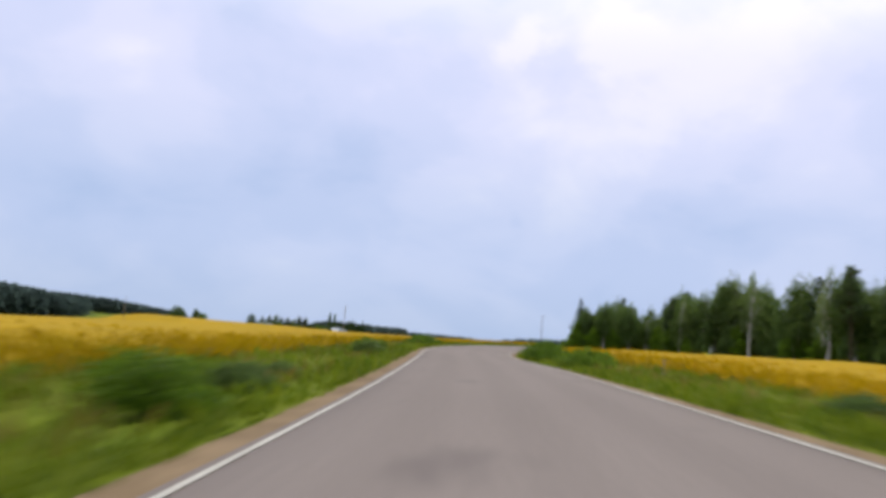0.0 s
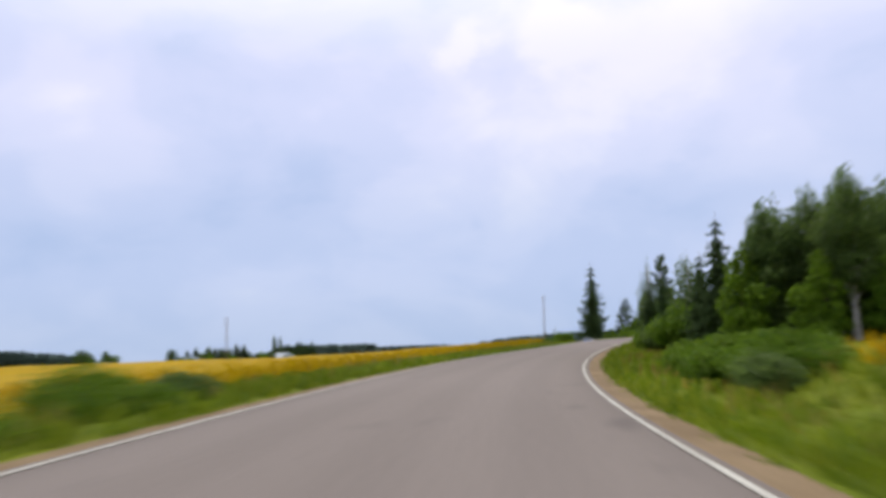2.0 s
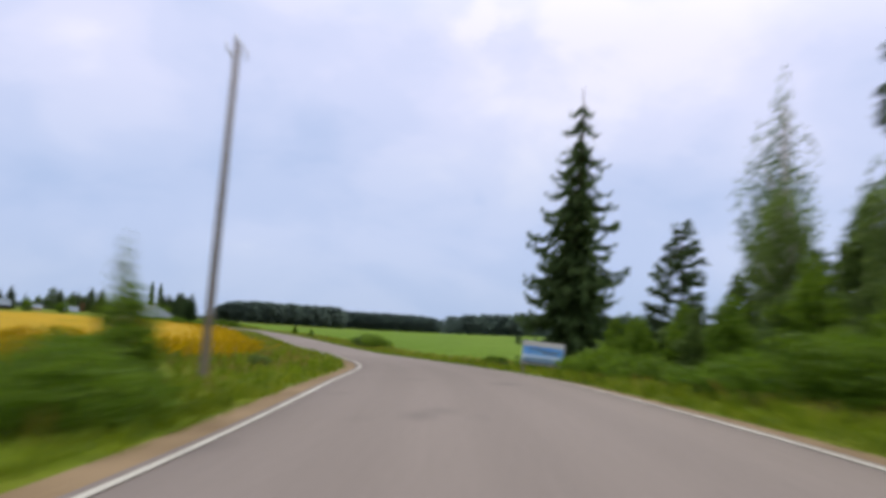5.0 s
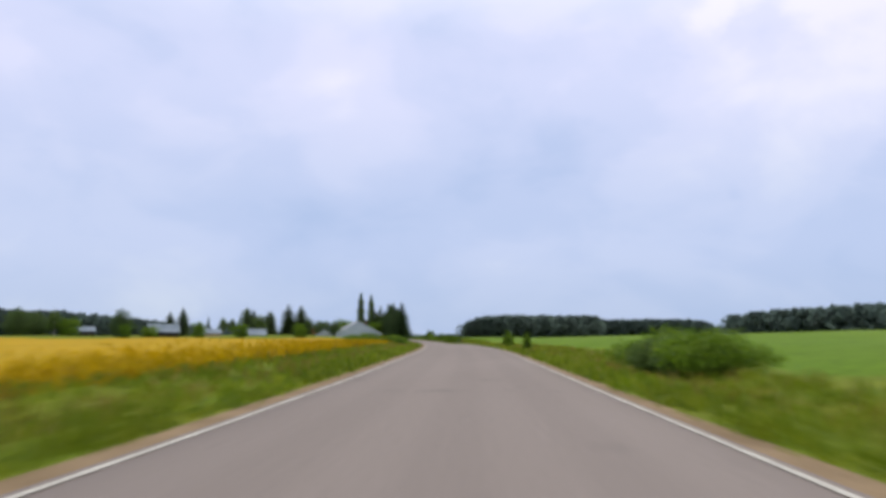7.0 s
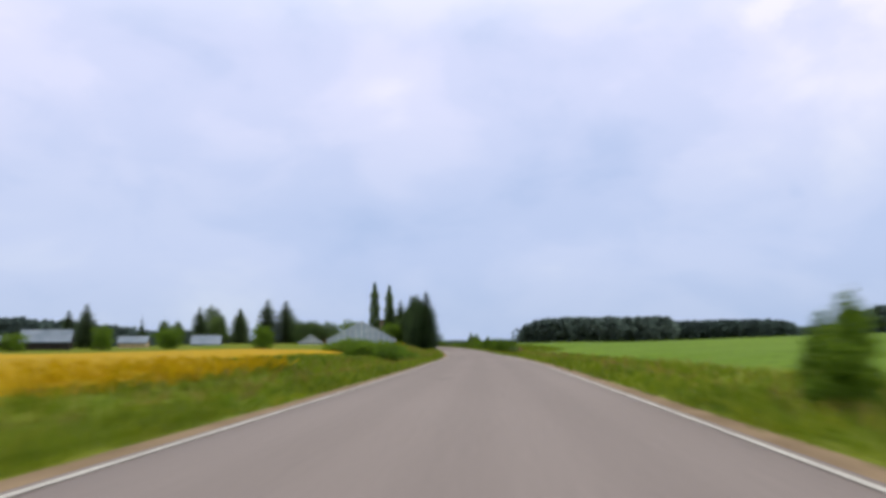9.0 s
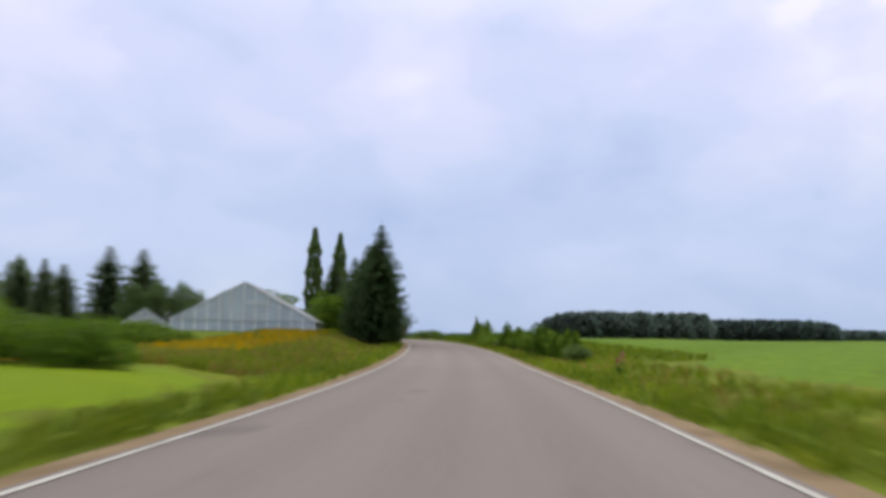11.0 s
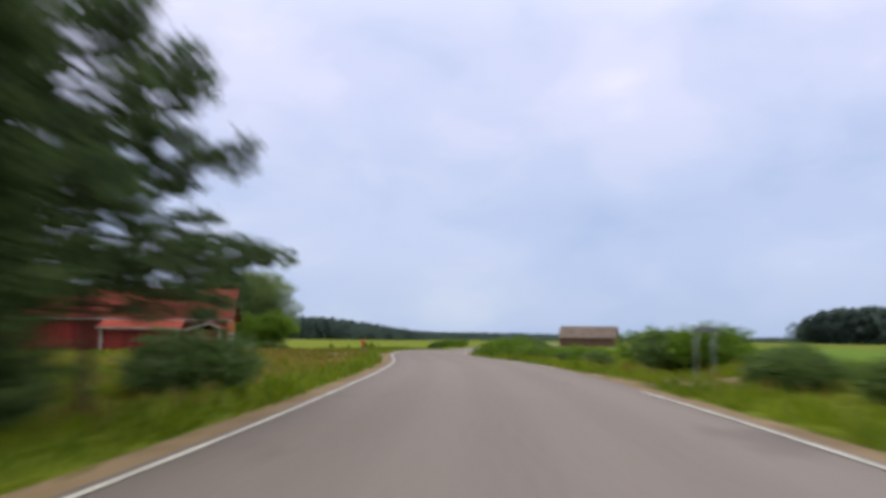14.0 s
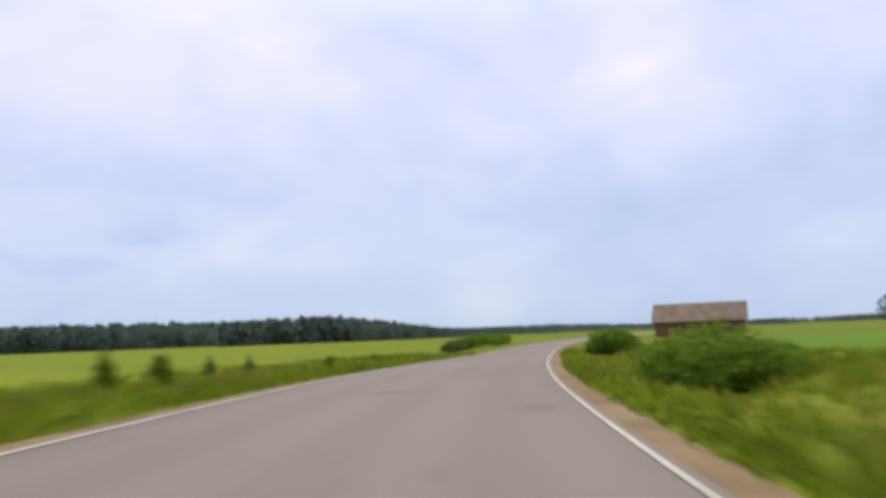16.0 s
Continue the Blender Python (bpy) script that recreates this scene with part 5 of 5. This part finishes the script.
def farmhouse():
    """Brick house with a red sheet roof; its gable faces the road."""
    gx0, gy0, gx1, gy1 = -95.3, 552.3, -100.1, 557.3
    width = math.hypot(gx1 - gx0, gy1 - gy0)
    ax = (-(gy1 - gy0) / width, (gx1 - gx0) / width)
    length, wall_h, ridge_h = 15.0, 1.95, 3.75
    cx, cy = (gx0 + gx1) / 2 + ax[0] * length / 2, (gy0 + gy1) / 2 + ax[1] * length / 2
    turn = math.degrees(math.atan2(-ax[1], -ax[0]))
    z = -0.42
    house = thing("farmhouse", "brick farmhouse with a red sheet roof and dark red boarding", "house", cx, cy, z, turn)
    sub("wall", prism("wall", length, width, wall_h, ridge_h, BRICKRED), house, "red-brown brick walls")
    rf = sub("roof", roof_mesh("roof", length, width, wall_h, ridge_h, REDROOF, 0.35), house, "red sheet metal roof")
    slope = (ridge_h - wall_h) / (width / 2)
    for i in range(18):
        x = -length / 2 - 0.2 + i * (length + 0.4) / 17
        for s in (-1, 1):
            e = width / 2 + 0.35
            v = [(x - 0.02, s * e, wall_h - slope * 0.35 + 0.14), (x + 0.02, s * e, wall_h - slope * 0.35 + 0.14), (x + 0.02, 0, ridge_h + 0.14), (x - 0.02, 0, ridge_h + 0.14)]
            v += [(a, b, c + 0.018) for a, b, c in v]
            sub("roof_seam", mesh_of("roof_seam", v, [[0, 1, 5, 4], [1, 2, 6, 5], [2, 3, 7, 6], [3, 0, 4, 7], [4, 5, 6, 7]], REDROOF), rf)
    ch = sub("chimney", box_mesh("chimney", 0.8, 0.5, 0.5, REDWOOD, 0.02), house, "dark red sheeted chimney", pose(1.75, 0, ridge_h + 0.2))
    sub("chimney_cap", box_mesh("chimney_cap", 0.78, 0.6, 0.03, METAL, 0.01), ch, "", pose(0, 0, 0.34))
    for s in (-1, 1):
        sub("cap_leg", box_mesh("cap_leg", 0.05, 0.4, 0.08, METAL), ch, "", pose(s * 0.28, 0, 0.288))
    # white eaves boards and gable boards
    side = -1
    sub("eaves_board", box_mesh("eaves_board", length + 0.7, 0.05, 0.09, TRIM), house, "white eaves board", pose(0, side * (width / 2 + 0.37), wall_h - slope * 0.35 + 0.02))
    sub("boarding", box_mesh("boarding", length - 1.2, 0.06, wall_h - 0.1, REDWOOD), house, "dark red boarded wall", pose(-0.6, side * (width / 2 + 0.03), (wall_h - 0.1) / 2))
    for s in (-1, 1):
        ln = math.hypot(width / 2 + 0.35, (ridge_h - wall_h) * (1 + 0.7 / width))
        sub("gable_board", box_mesh("gable_board", 0.05, ln, 0.2, SHADEDBROWN), house, "dark gable board", pose(length / 2 + 0.37, s * (width / 4 + 0.17), (ridge_h + wall_h) / 2 - slope * 0.17 + 0.05, -s * math.degrees(math.atan(slope))))
    window_on(house, length / 2 + 0.02, -0.4, 2.35, 0.44, 0.55, 90, 1)
    for j in range(3):
        window_on(house, length / 2 + 0.02, -2.0 + j * 1.4, 0.58, 0.62, 0.8, 90, 1)
    # low garage wing with a tiled lean-to roof, and a gabled porch
    wy = side * (width / 2 + 1.0)
    sub("garage_wall", box_mesh("garage_wall", 4.2, 2.0, 1.25, REDWOOD), house, "dark red garage wing", pose(2.75, wy, 0.6))
    v = [(0.45, side * (width / 2), 1.75), (5.05, side * (width / 2), 1.75), (5.05, side * (width / 2 + 2.35), 1.22), (0.45, side * (width / 2 + 2.35), 1.22)]
    v += [(a, b, c + 0.09) for a, b, c in v]
    sub("garage_roof", mesh_of("garage_roof", v, [[0, 1, 2, 3], [7, 6, 5, 4], [0, 1, 5, 4], [1, 2, 6, 5], [2, 3, 7, 6], [3, 0, 4, 7]], ORANGEROOF), house, "faded orange-red lean-to roof")
    sub("garage_eave", box_mesh("garage_eave", 4.7, 0.05, 0.07, TRIM), house, "", pose(2.75, side * (width / 2 + 2.37), 1.24))
    for x in (0.65, 4.85):
        sub("corner_board", box_mesh("corner_board", 0.13, 0.1, 1.25, TRIM), house, "white corner board", pose(x, side * (width / 2 + 2.03), 0.6))
    sub("porch_wall", box_mesh("porch_wall", 1.4, 1.7, 1.2, REDWOOD), house, "dark red porch", pose(6.5, side * (width / 2 + 0.85), 0.55))
    pr = roof_mesh("porch_roof", 1.9, 2.0, 1.2, 1.62, REDROOF, 0.15, 0.07)
    sub("porch_roof", pr, house, "small red porch roof", pose(6.5, side * (width / 2 + 0.9), 0, 0, 0, 90))
    for s, reach, drop in ((-1, 1.5, 0.3), (1, 0.8, 0.42)):
        sub("porch_trim", box_mesh("porch_trim", reach, 0.06, 0.09, TRIM), house, "white porch trim", pose(6.6 + s * reach * 0.47, side * (width / 2 + 2.02), 1.58 - reach * 0.47 * drop, 0, s * math.degrees(math.atan(drop)), 0))
    sub("porch_post", box_mesh("porch_post", 0.2, 0.14, 1.2, TRIM, 0.01), house, "white porch post", pose(7.22, side * (width / 2 + 1.8), 0.55))
    return house


def greenhouse(cx, cy, turn, length, width, wall_h, ridge_h, z, label):
    """Glasshouse: steel ribs with glass between, its gable facing the road; ridge along x."""
    gh = thing("greenhouse", label, "greenhouse", cx, cy, z, turn)
    a, b = length / 2, width / 2
    roof_at = lambda y: wall_h + (ridge_h - wall_h) * (1 - abs(y) / b)
    bays = 12
    for end in (-1, 1):
        for i in range(bays):
            y0, y1 = -b + i * width / bays, -b + (i + 1) * width / bays
            v = [(end * a, y0 + 0.03, 0), (end * a, y1 - 0.03, 0), (end * a, y1 - 0.03, roof_at(y1)), (end * a, y0 + 0.03, roof_at(y0))]
            v += [(x - end * 0.02, y, w) for x, y, w in v]
            sub("pane", mesh_of("pane", v, [[0, 1, 2, 3], [7, 6, 5, 4], [0, 1, 5, 4], [1, 2, 6, 5], [2, 3, 7, 6], [3, 0, 4, 7]], HOTHOUSE), gh)
        for i in range(bays + 1):
            y = -b + i * width / bays
            h = roof_at(y) - 0.02
            sub("rib", box_mesh("rib", 0.06, 0.085, h, WHITE), gh, "", pose(end * (a + 0.02), y, h / 2))
        for y0, y1, h0, h1 in ((-b, 0, wall_h, ridge_h), (b, 0, wall_h, ridge_h)):
            ln = math.hypot(y1 - y0, h1 - h0)
            sub("verge_bar", box_mesh("verge_bar", 0.12, ln, 0.12, METAL), gh, "", pose(end * (a + 0.02), (y0 + y1) / 2, (h0 + h1) / 2, math.degrees(math.atan2(h1 - h0, y1 - y0)) if y1 > y0 else -math.degrees(math.atan2(h1 - h0, y0 - y1))))
        sub("cross_bar", box_mesh("cross_bar", 0.08, width - 0.2, 0.08, METAL), gh, "", pose(end * (a + 0.04), 0, wall_h))
        sub("vent_bar", box_mesh("vent_bar", 0.06, width * 0.22, 0.07, WHITE), gh, "", pose(end * (a + 0.05), 0.1 * width, wall_h + 0.45 * (ridge_h - wall_h)))
    slabs = max(4, int(length / 1.6))
    for i in range(slabs):
        x0, x1 = -a + i * length / slabs, -a + (i + 1) * length / slabs
        for s in (-1, 1):
            v = [(x0 + 0.03, s * b, wall_h), (x1 - 0.03, s * b, wall_h), (x1 - 0.03, 0, ridge_h), (x0 + 0.03, 0, ridge_h)]
            v += [(x, y, w - 0.02) for x, y, w in v]
            f = [[0, 1, 2, 3], [7, 6, 5, 4], [0, 1, 5, 4], [1, 2, 6, 5], [2, 3, 7, 6], [3, 0, 4, 7]]
            sub("roof_pane", mesh_of("roof_pane", v, f, ROOFGLASS), gh)
            v = [(x0 + 0.03, s * b, 0), (x1 - 0.03, s * b, 0), (x1 - 0.03, s * b, wall_h), (x0 + 0.03, s * b, wall_h)]
            v += [(x, y - s * 0.02, w) for x, y, w in v]
            sub("side_pane", mesh_of("side_pane", v, f, HOTHOUSE), gh)
            ln = math.hypot(b, ridge_h - wall_h)
            sub("rafter", box_mesh("rafter", 0.06, ln, 0.06, WHITE), gh, "", pose(x0, s * b / 2, (wall_h + ridge_h) / 2, -s * math.degrees(math.atan((ridge_h - wall_h) / b))))
    sub("ridge_bar", box_mesh("ridge_bar", length, 0.14, 0.12, METAL), gh, "", pose(0, 0, ridge_h + 0.02))
    for s in (-1, 1):
        sub("gutter", box_mesh("gutter", length + 0.1, 0.14, 0.1, METAL), gh, "", pose(0, s * (b + 0.03), wall_h))
        sub("footing", box_mesh("footing", length, 0.12, 0.5, GREYROOF), gh, "", pose(0, s * (b + 0.02), -0.1))
    for end in (-1, 1):
        sub("footing", box_mesh("footing", 0.12, width, 0.5, GREYROOF), gh, "", pose(end * (a + 0.0), 0, -0.12))
    return gh


def barn(name, label, cx, cy, z, turn, length, width, wall_h, ridge_h, wall_m, roof_m, over=0.4, boards=0):
    b = thing(name, label, "barn", cx, cy, z, turn)
    w = sub("wall", prism("wall", length, width, wall_h, ridge_h, wall_m), b)
    sub("roof", roof_mesh("roof", length, width, wall_h, ridge_h, roof_m, over, 0.12), b)
    for i in range(boards):
        x = -length / 2 + (i + 0.5) * length / boards
        for s in (-1, 1):
            sub("board", box_mesh("board", length / boards * 0.42, 0.05, wall_h - 0.05, wall_m), w, "", pose(x, s * (width / 2 + 0.02), wall_h / 2 - 0.05))
    return b


def utility_pole(x, y, high, lean=0.0):
    p = thing("utility_pole", "weathered wooden utility pole in a field", "pole", x, y, up(x, y), 20)
    sub("shaft", mesh_of("shaft", *tube([(0, 0, -0.4), (lean * 0.5, 0, high * 0.5), (lean, 0, high)], [0.1, 0.085, 0.065], 10), POLEWOOD, True), p)
    sub("cap", mesh_of("cap", *tube([(lean, 0, high - 0.02), (lean, 0, high + 0.05), (lean, 0, high + 0.1)], [0.08, 0.07, 0.02], 10), METAL, True), p)
    for s in (-1, 1):
        sub("insulator", mesh_of("insulator", *tube([(lean + s * 0.09, 0, high - 0.35), (lean + s * 0.2, 0, high - 0.3), (lean + s * 0.2, 0, high - 0.12)], [0.02, 0.035, 0.03], 7), METAL, True), p)
    return p


def billboard(x, y, turn):
    """Roadside board with a printed lake picture on two posts."""
    s = thing("billboard", "roadside board with a blue printed landscape on posts", "sign", x, y, up(x, y), turn)
    w, h, z0 = 1.76, 0.98, 0.34
    sub("backing", box_mesh("backing", w, 0.04, h, WHITE, 0.008), s, "", pose(0, 0.03, z0 + h / 2))
    sky_m = surface("printed_sky", (0.06, 0.26, 0.66), (0.2, 0.44, 0.8), 1.6, 6.0, 0.5, bump=0, grain=0.2)
    cloud_m = surface("printed_cloud", (0.34, 0.55, 0.84), (0.62, 0.74, 0.88), 3.0, 8.0, 0.5, bump=0, grain=0.2)
    lake_m = surface("printed_lake", (0.1, 0.2, 0.32), (0.25, 0.36, 0.45), 3.0, 9.0, 0.5, bump=0, grain=0.3)
    land_m = surface("printed_shore", (0.1, 0.12, 0.13), (0.2, 0.2, 0.2), 4.0, 9.0, 0.5, bump=0, grain=0.3)
    for nm, m, zz, hh in (("printed_sky", sky_m, 0.6, 0.34), ("printed_cloud", cloud_m, 0.36, 0.15), ("printed_lake", lake_m, 0.2, 0.16), ("printed_shore", land_m, 0.07, 0.1)):
        sub(nm, box_mesh(nm, w - 0.06, 0.006, hh, m), s, "", pose(0, 0.006, z0 + zz))
    for i, (bx, bz, bw, bh) in enumerate(((0.2, 0.58, 0.8, 0.05), (-0.35, 0.66, 0.4, 0.05), (0.3, 0.5, 0.55, 0.035))):
        sub("lettering_bar", box_mesh("lettering_bar", bw, 0.004, bh, land_m), s, "", pose(bx, 0.0005, z0 + bz))
    for px in (-0.76, 0.76):
        sub("post", box_mesh("post", 0.09, 0.07, z0 + h + 0.3, POLEWOOD, 0.01), s, "", pose(px, 0.09, (z0 + h) / 2 - 0.1))
    s.matrix_basis = s.matrix_basis @ pose(0, 0, 0, 0, 3, 0)  # the board leans a little
    return s


def letterbox(x, y):
    b = thing("letterbox", "orange-red letterbox on a wooden post", "letterbox", x, y, up(x, y), 40)
    sub("post", box_mesh("post", 0.08, 0.08, 0.9, POLEWOOD, 0.01), b, "", pose(0, 0, 0.28))
    sub("body", box_mesh("body", 0.18, 0.16, 0.28, ORANGE, 0.025), b, "", pose(0, 0, 0.78))
    sub("lid", box_mesh("lid", 0.21, 0.19, 0.035, ORANGE, 0.015), b, "", pose(0, 0, 0.93, 8))
    return b


def driveway(name, k, lats, wide, label, material=GRAVEL, side=-1):
    """A gravel drive that leaves the road sideways."""
    ls = np.arange(lats[0], lats[1] + 0.01, 0.8)
    v, f = [], []
    for i, q in enumerate(ls):
        flare = wide / 2 + 2.2 * math.exp(-(q - lats[0]) / 1.6)
        for s in (-1.2, -1, -0.4, 0.4, 1, 1.2):
            x, y = beside(k + s * flare / 38.0, side * q)
            _, lat, g, _, tl = road_of([x], [y])
            z = max(up(x, y), float(g[0] + np.clip(lat[0], -8, 8) * tl[0]) - 0.07 - 0.02 * max(0, q - 4)) + 0.02
            v.append((x, y, z if abs(s) <= 1 else z - 0.5))
    n = 6
    for i in range(len(ls) - 1):
        for j in range(n - 1):
            f.append([i * n + j, (i + 1) * n + j, (i + 1) * n + j + 1, i * n + j + 1])
    ob = new(name, mesh_of(name, v, f, material, True))
    return tagged(ob, label, "driveway", kind="structure")


farmhouse()
greenhouse(-57.3, 479.8, 115 - 180, 20, 11.6, 1.05, 4.1, 0.25, "large glasshouse with white ribs and dusty panes")
greenhouse(-65.5, 476.7, 115 - 180, 14, 4.3, 0.5, 1.9, 0.2, "small low glasshouse with milky panes beside a large one")
barn("field_barn", "weathered grey-brown wooden field barn with a broad roof", -143.2, 711, -1.35, 16, 13.2, 7.0, 2.0, 4.5, OLDWOOD, OLDROOF, 0.45, 40)
barn("old_shed", "dark old shed with a brown roof among trees", -65.2, 510.9, -0.5, 128, 7.0, 5.6, 3.15, 5.9, SHADEDWOOD, SHADEDBROWN, 0.5, 26)
for x, y, t, ln, wall_h, top in ((-89.6, 438.4, 35, 6.6, 1.3, 2.9), (-77.4, 461.2, 30, 4.4, 0.7, 2.0), (-144.0, 482.6, 38, 4.4, 1.4, 2.6)):
    barn("farm_shed", "low farm building with a pale sheet roof", x, y, 0.0, t, ln, 4.5, wall_h, top, SHADEDWOOD, GREYROOF, 0.3, 12)
barn("farm_cottage", "small cream cottage with a grey roof among trees", -84.4, 451.4, 0.0, 30, 4.2, 4.0, 1.0, 1.9, CREAM, GREYROOF, 0.25)
utility_pole(24.38, 205.0, 7.75, 0.06)
utility_pole(-22.3, 198.0, 7.0)
utility_pole(-75.3, 203.3, 7.0)
utility_pole(-104.7, 537.6, 7.4)
billboard(34.55, 222.0, -2)
letterbox(-88.5, 557.0)
driveway("driveway_1", 13.53, (3.4, 14), 4.6, "sandy gravel drive into a farmyard")
driveway("driveway_3", 14.62, (3.4, 12), 3.6, "gravel field track leaving the road", side=1)
driveway("driveway_2", 15.55, (3.4, 13), 4.6, "sandy gravel drive beside a letterbox")


def guide_sign(x, y, turn):
    """Back of a low guide sign on two thin tubes."""
    g = thing("road_sign", "back of a grey metal guide sign on thin posts", "sign", x, y, up(x, y), turn)
    sub("panel", box_mesh("panel", 0.62, 0.02, 0.14, SIGNGREY, 0.006), g, "", pose(0, 0, 1.6))
    for px in (-0.26, 0.26):
        sub("post", mesh_of("post", *tube([(px, 0.025, -0.3), (px, 0.025, 0.8), (px, 0.025, 1.68)], [0.014, 0.014, 0.014], 8), METAL, True), g)
    for px in (-0.26, 0.26):
        sub("bracket", box_mesh("bracket", 0.07, 0.03, 0.03, METAL), g, "", pose(px, 0.02, 1.6))
    return g


def fireweed(k, lat, n, seed):
    """A clump of flowering fireweed: leafy stalks with a pink spike each."""
    rng = random.Random(seed)
    x, y = beside(k, lat)
    c = thing("fireweed", "pink flowering fireweed clump on the verge", "wildflower", x, y, up(x, y), rng.uniform(0, 360), "roadside flowers")
    stalks, leaves, blooms = [], [], []
    for i in range(n):
        a, r = rng.uniform(0, 6.28), 0.24 * math.sqrt(rng.random())
        bx, by, h = r * math.cos(a), r * math.sin(a), rng.uniform(0.75, 1.1)
        tx, ty = bx + rng.uniform(-0.08, 0.08), by + rng.uniform(-0.08, 0.08)
        stalks.append(tube([(bx, by, -0.05), (tx, ty, h)], [0.008, 0.003], 4))
        for j in range(12):
            q = rng.uniform(0.1, 0.65)
            leaves.append((bx + (tx - bx) * q + rng.uniform(-0.08, 0.08), by + (ty - by) * q + rng.uniform(-0.08, 0.08), h * q))
        for j in range(16):
            q = rng.uniform(0.66, 1.02)
            w = 0.06 * (1.15 - q) * 2.2
            blooms.append((tx + rng.uniform(-w, w), ty + rng.uniform(-w, w), h * q))
    nr = np.random.default_rng(seed)
    sub("stalk", mesh_of("stalk", *joined(stalks), GRASS, True), c)
    sub("leaves", mesh_of("leaves", *leaf_quads(leaves, 0.1, nr, 0.3, 2.2), BUSH), c)
    tagged(sub("flowers", mesh_of("flowers", *leaf_quads(blooms, 0.06, nr), PINK), c, "pink flower spikes"), kind="stuff")
    return c


guide_sign(-63.0, 541.6, 38)
fireweed(11.86, 6.2, 4, 80)
mp = thing("marker_post", "thin dark wooden marker post in the verge", "post", 9.5, 36.3, up(9.5, 36.3))
sub("post", mesh_of("post", *tube([(0, 0, -0.2), (0.01, 0, 0.4), (0.02, 0, 0.85)], [0.035, 0.032, 0.028], 8), POLEWOOD, True), mp)
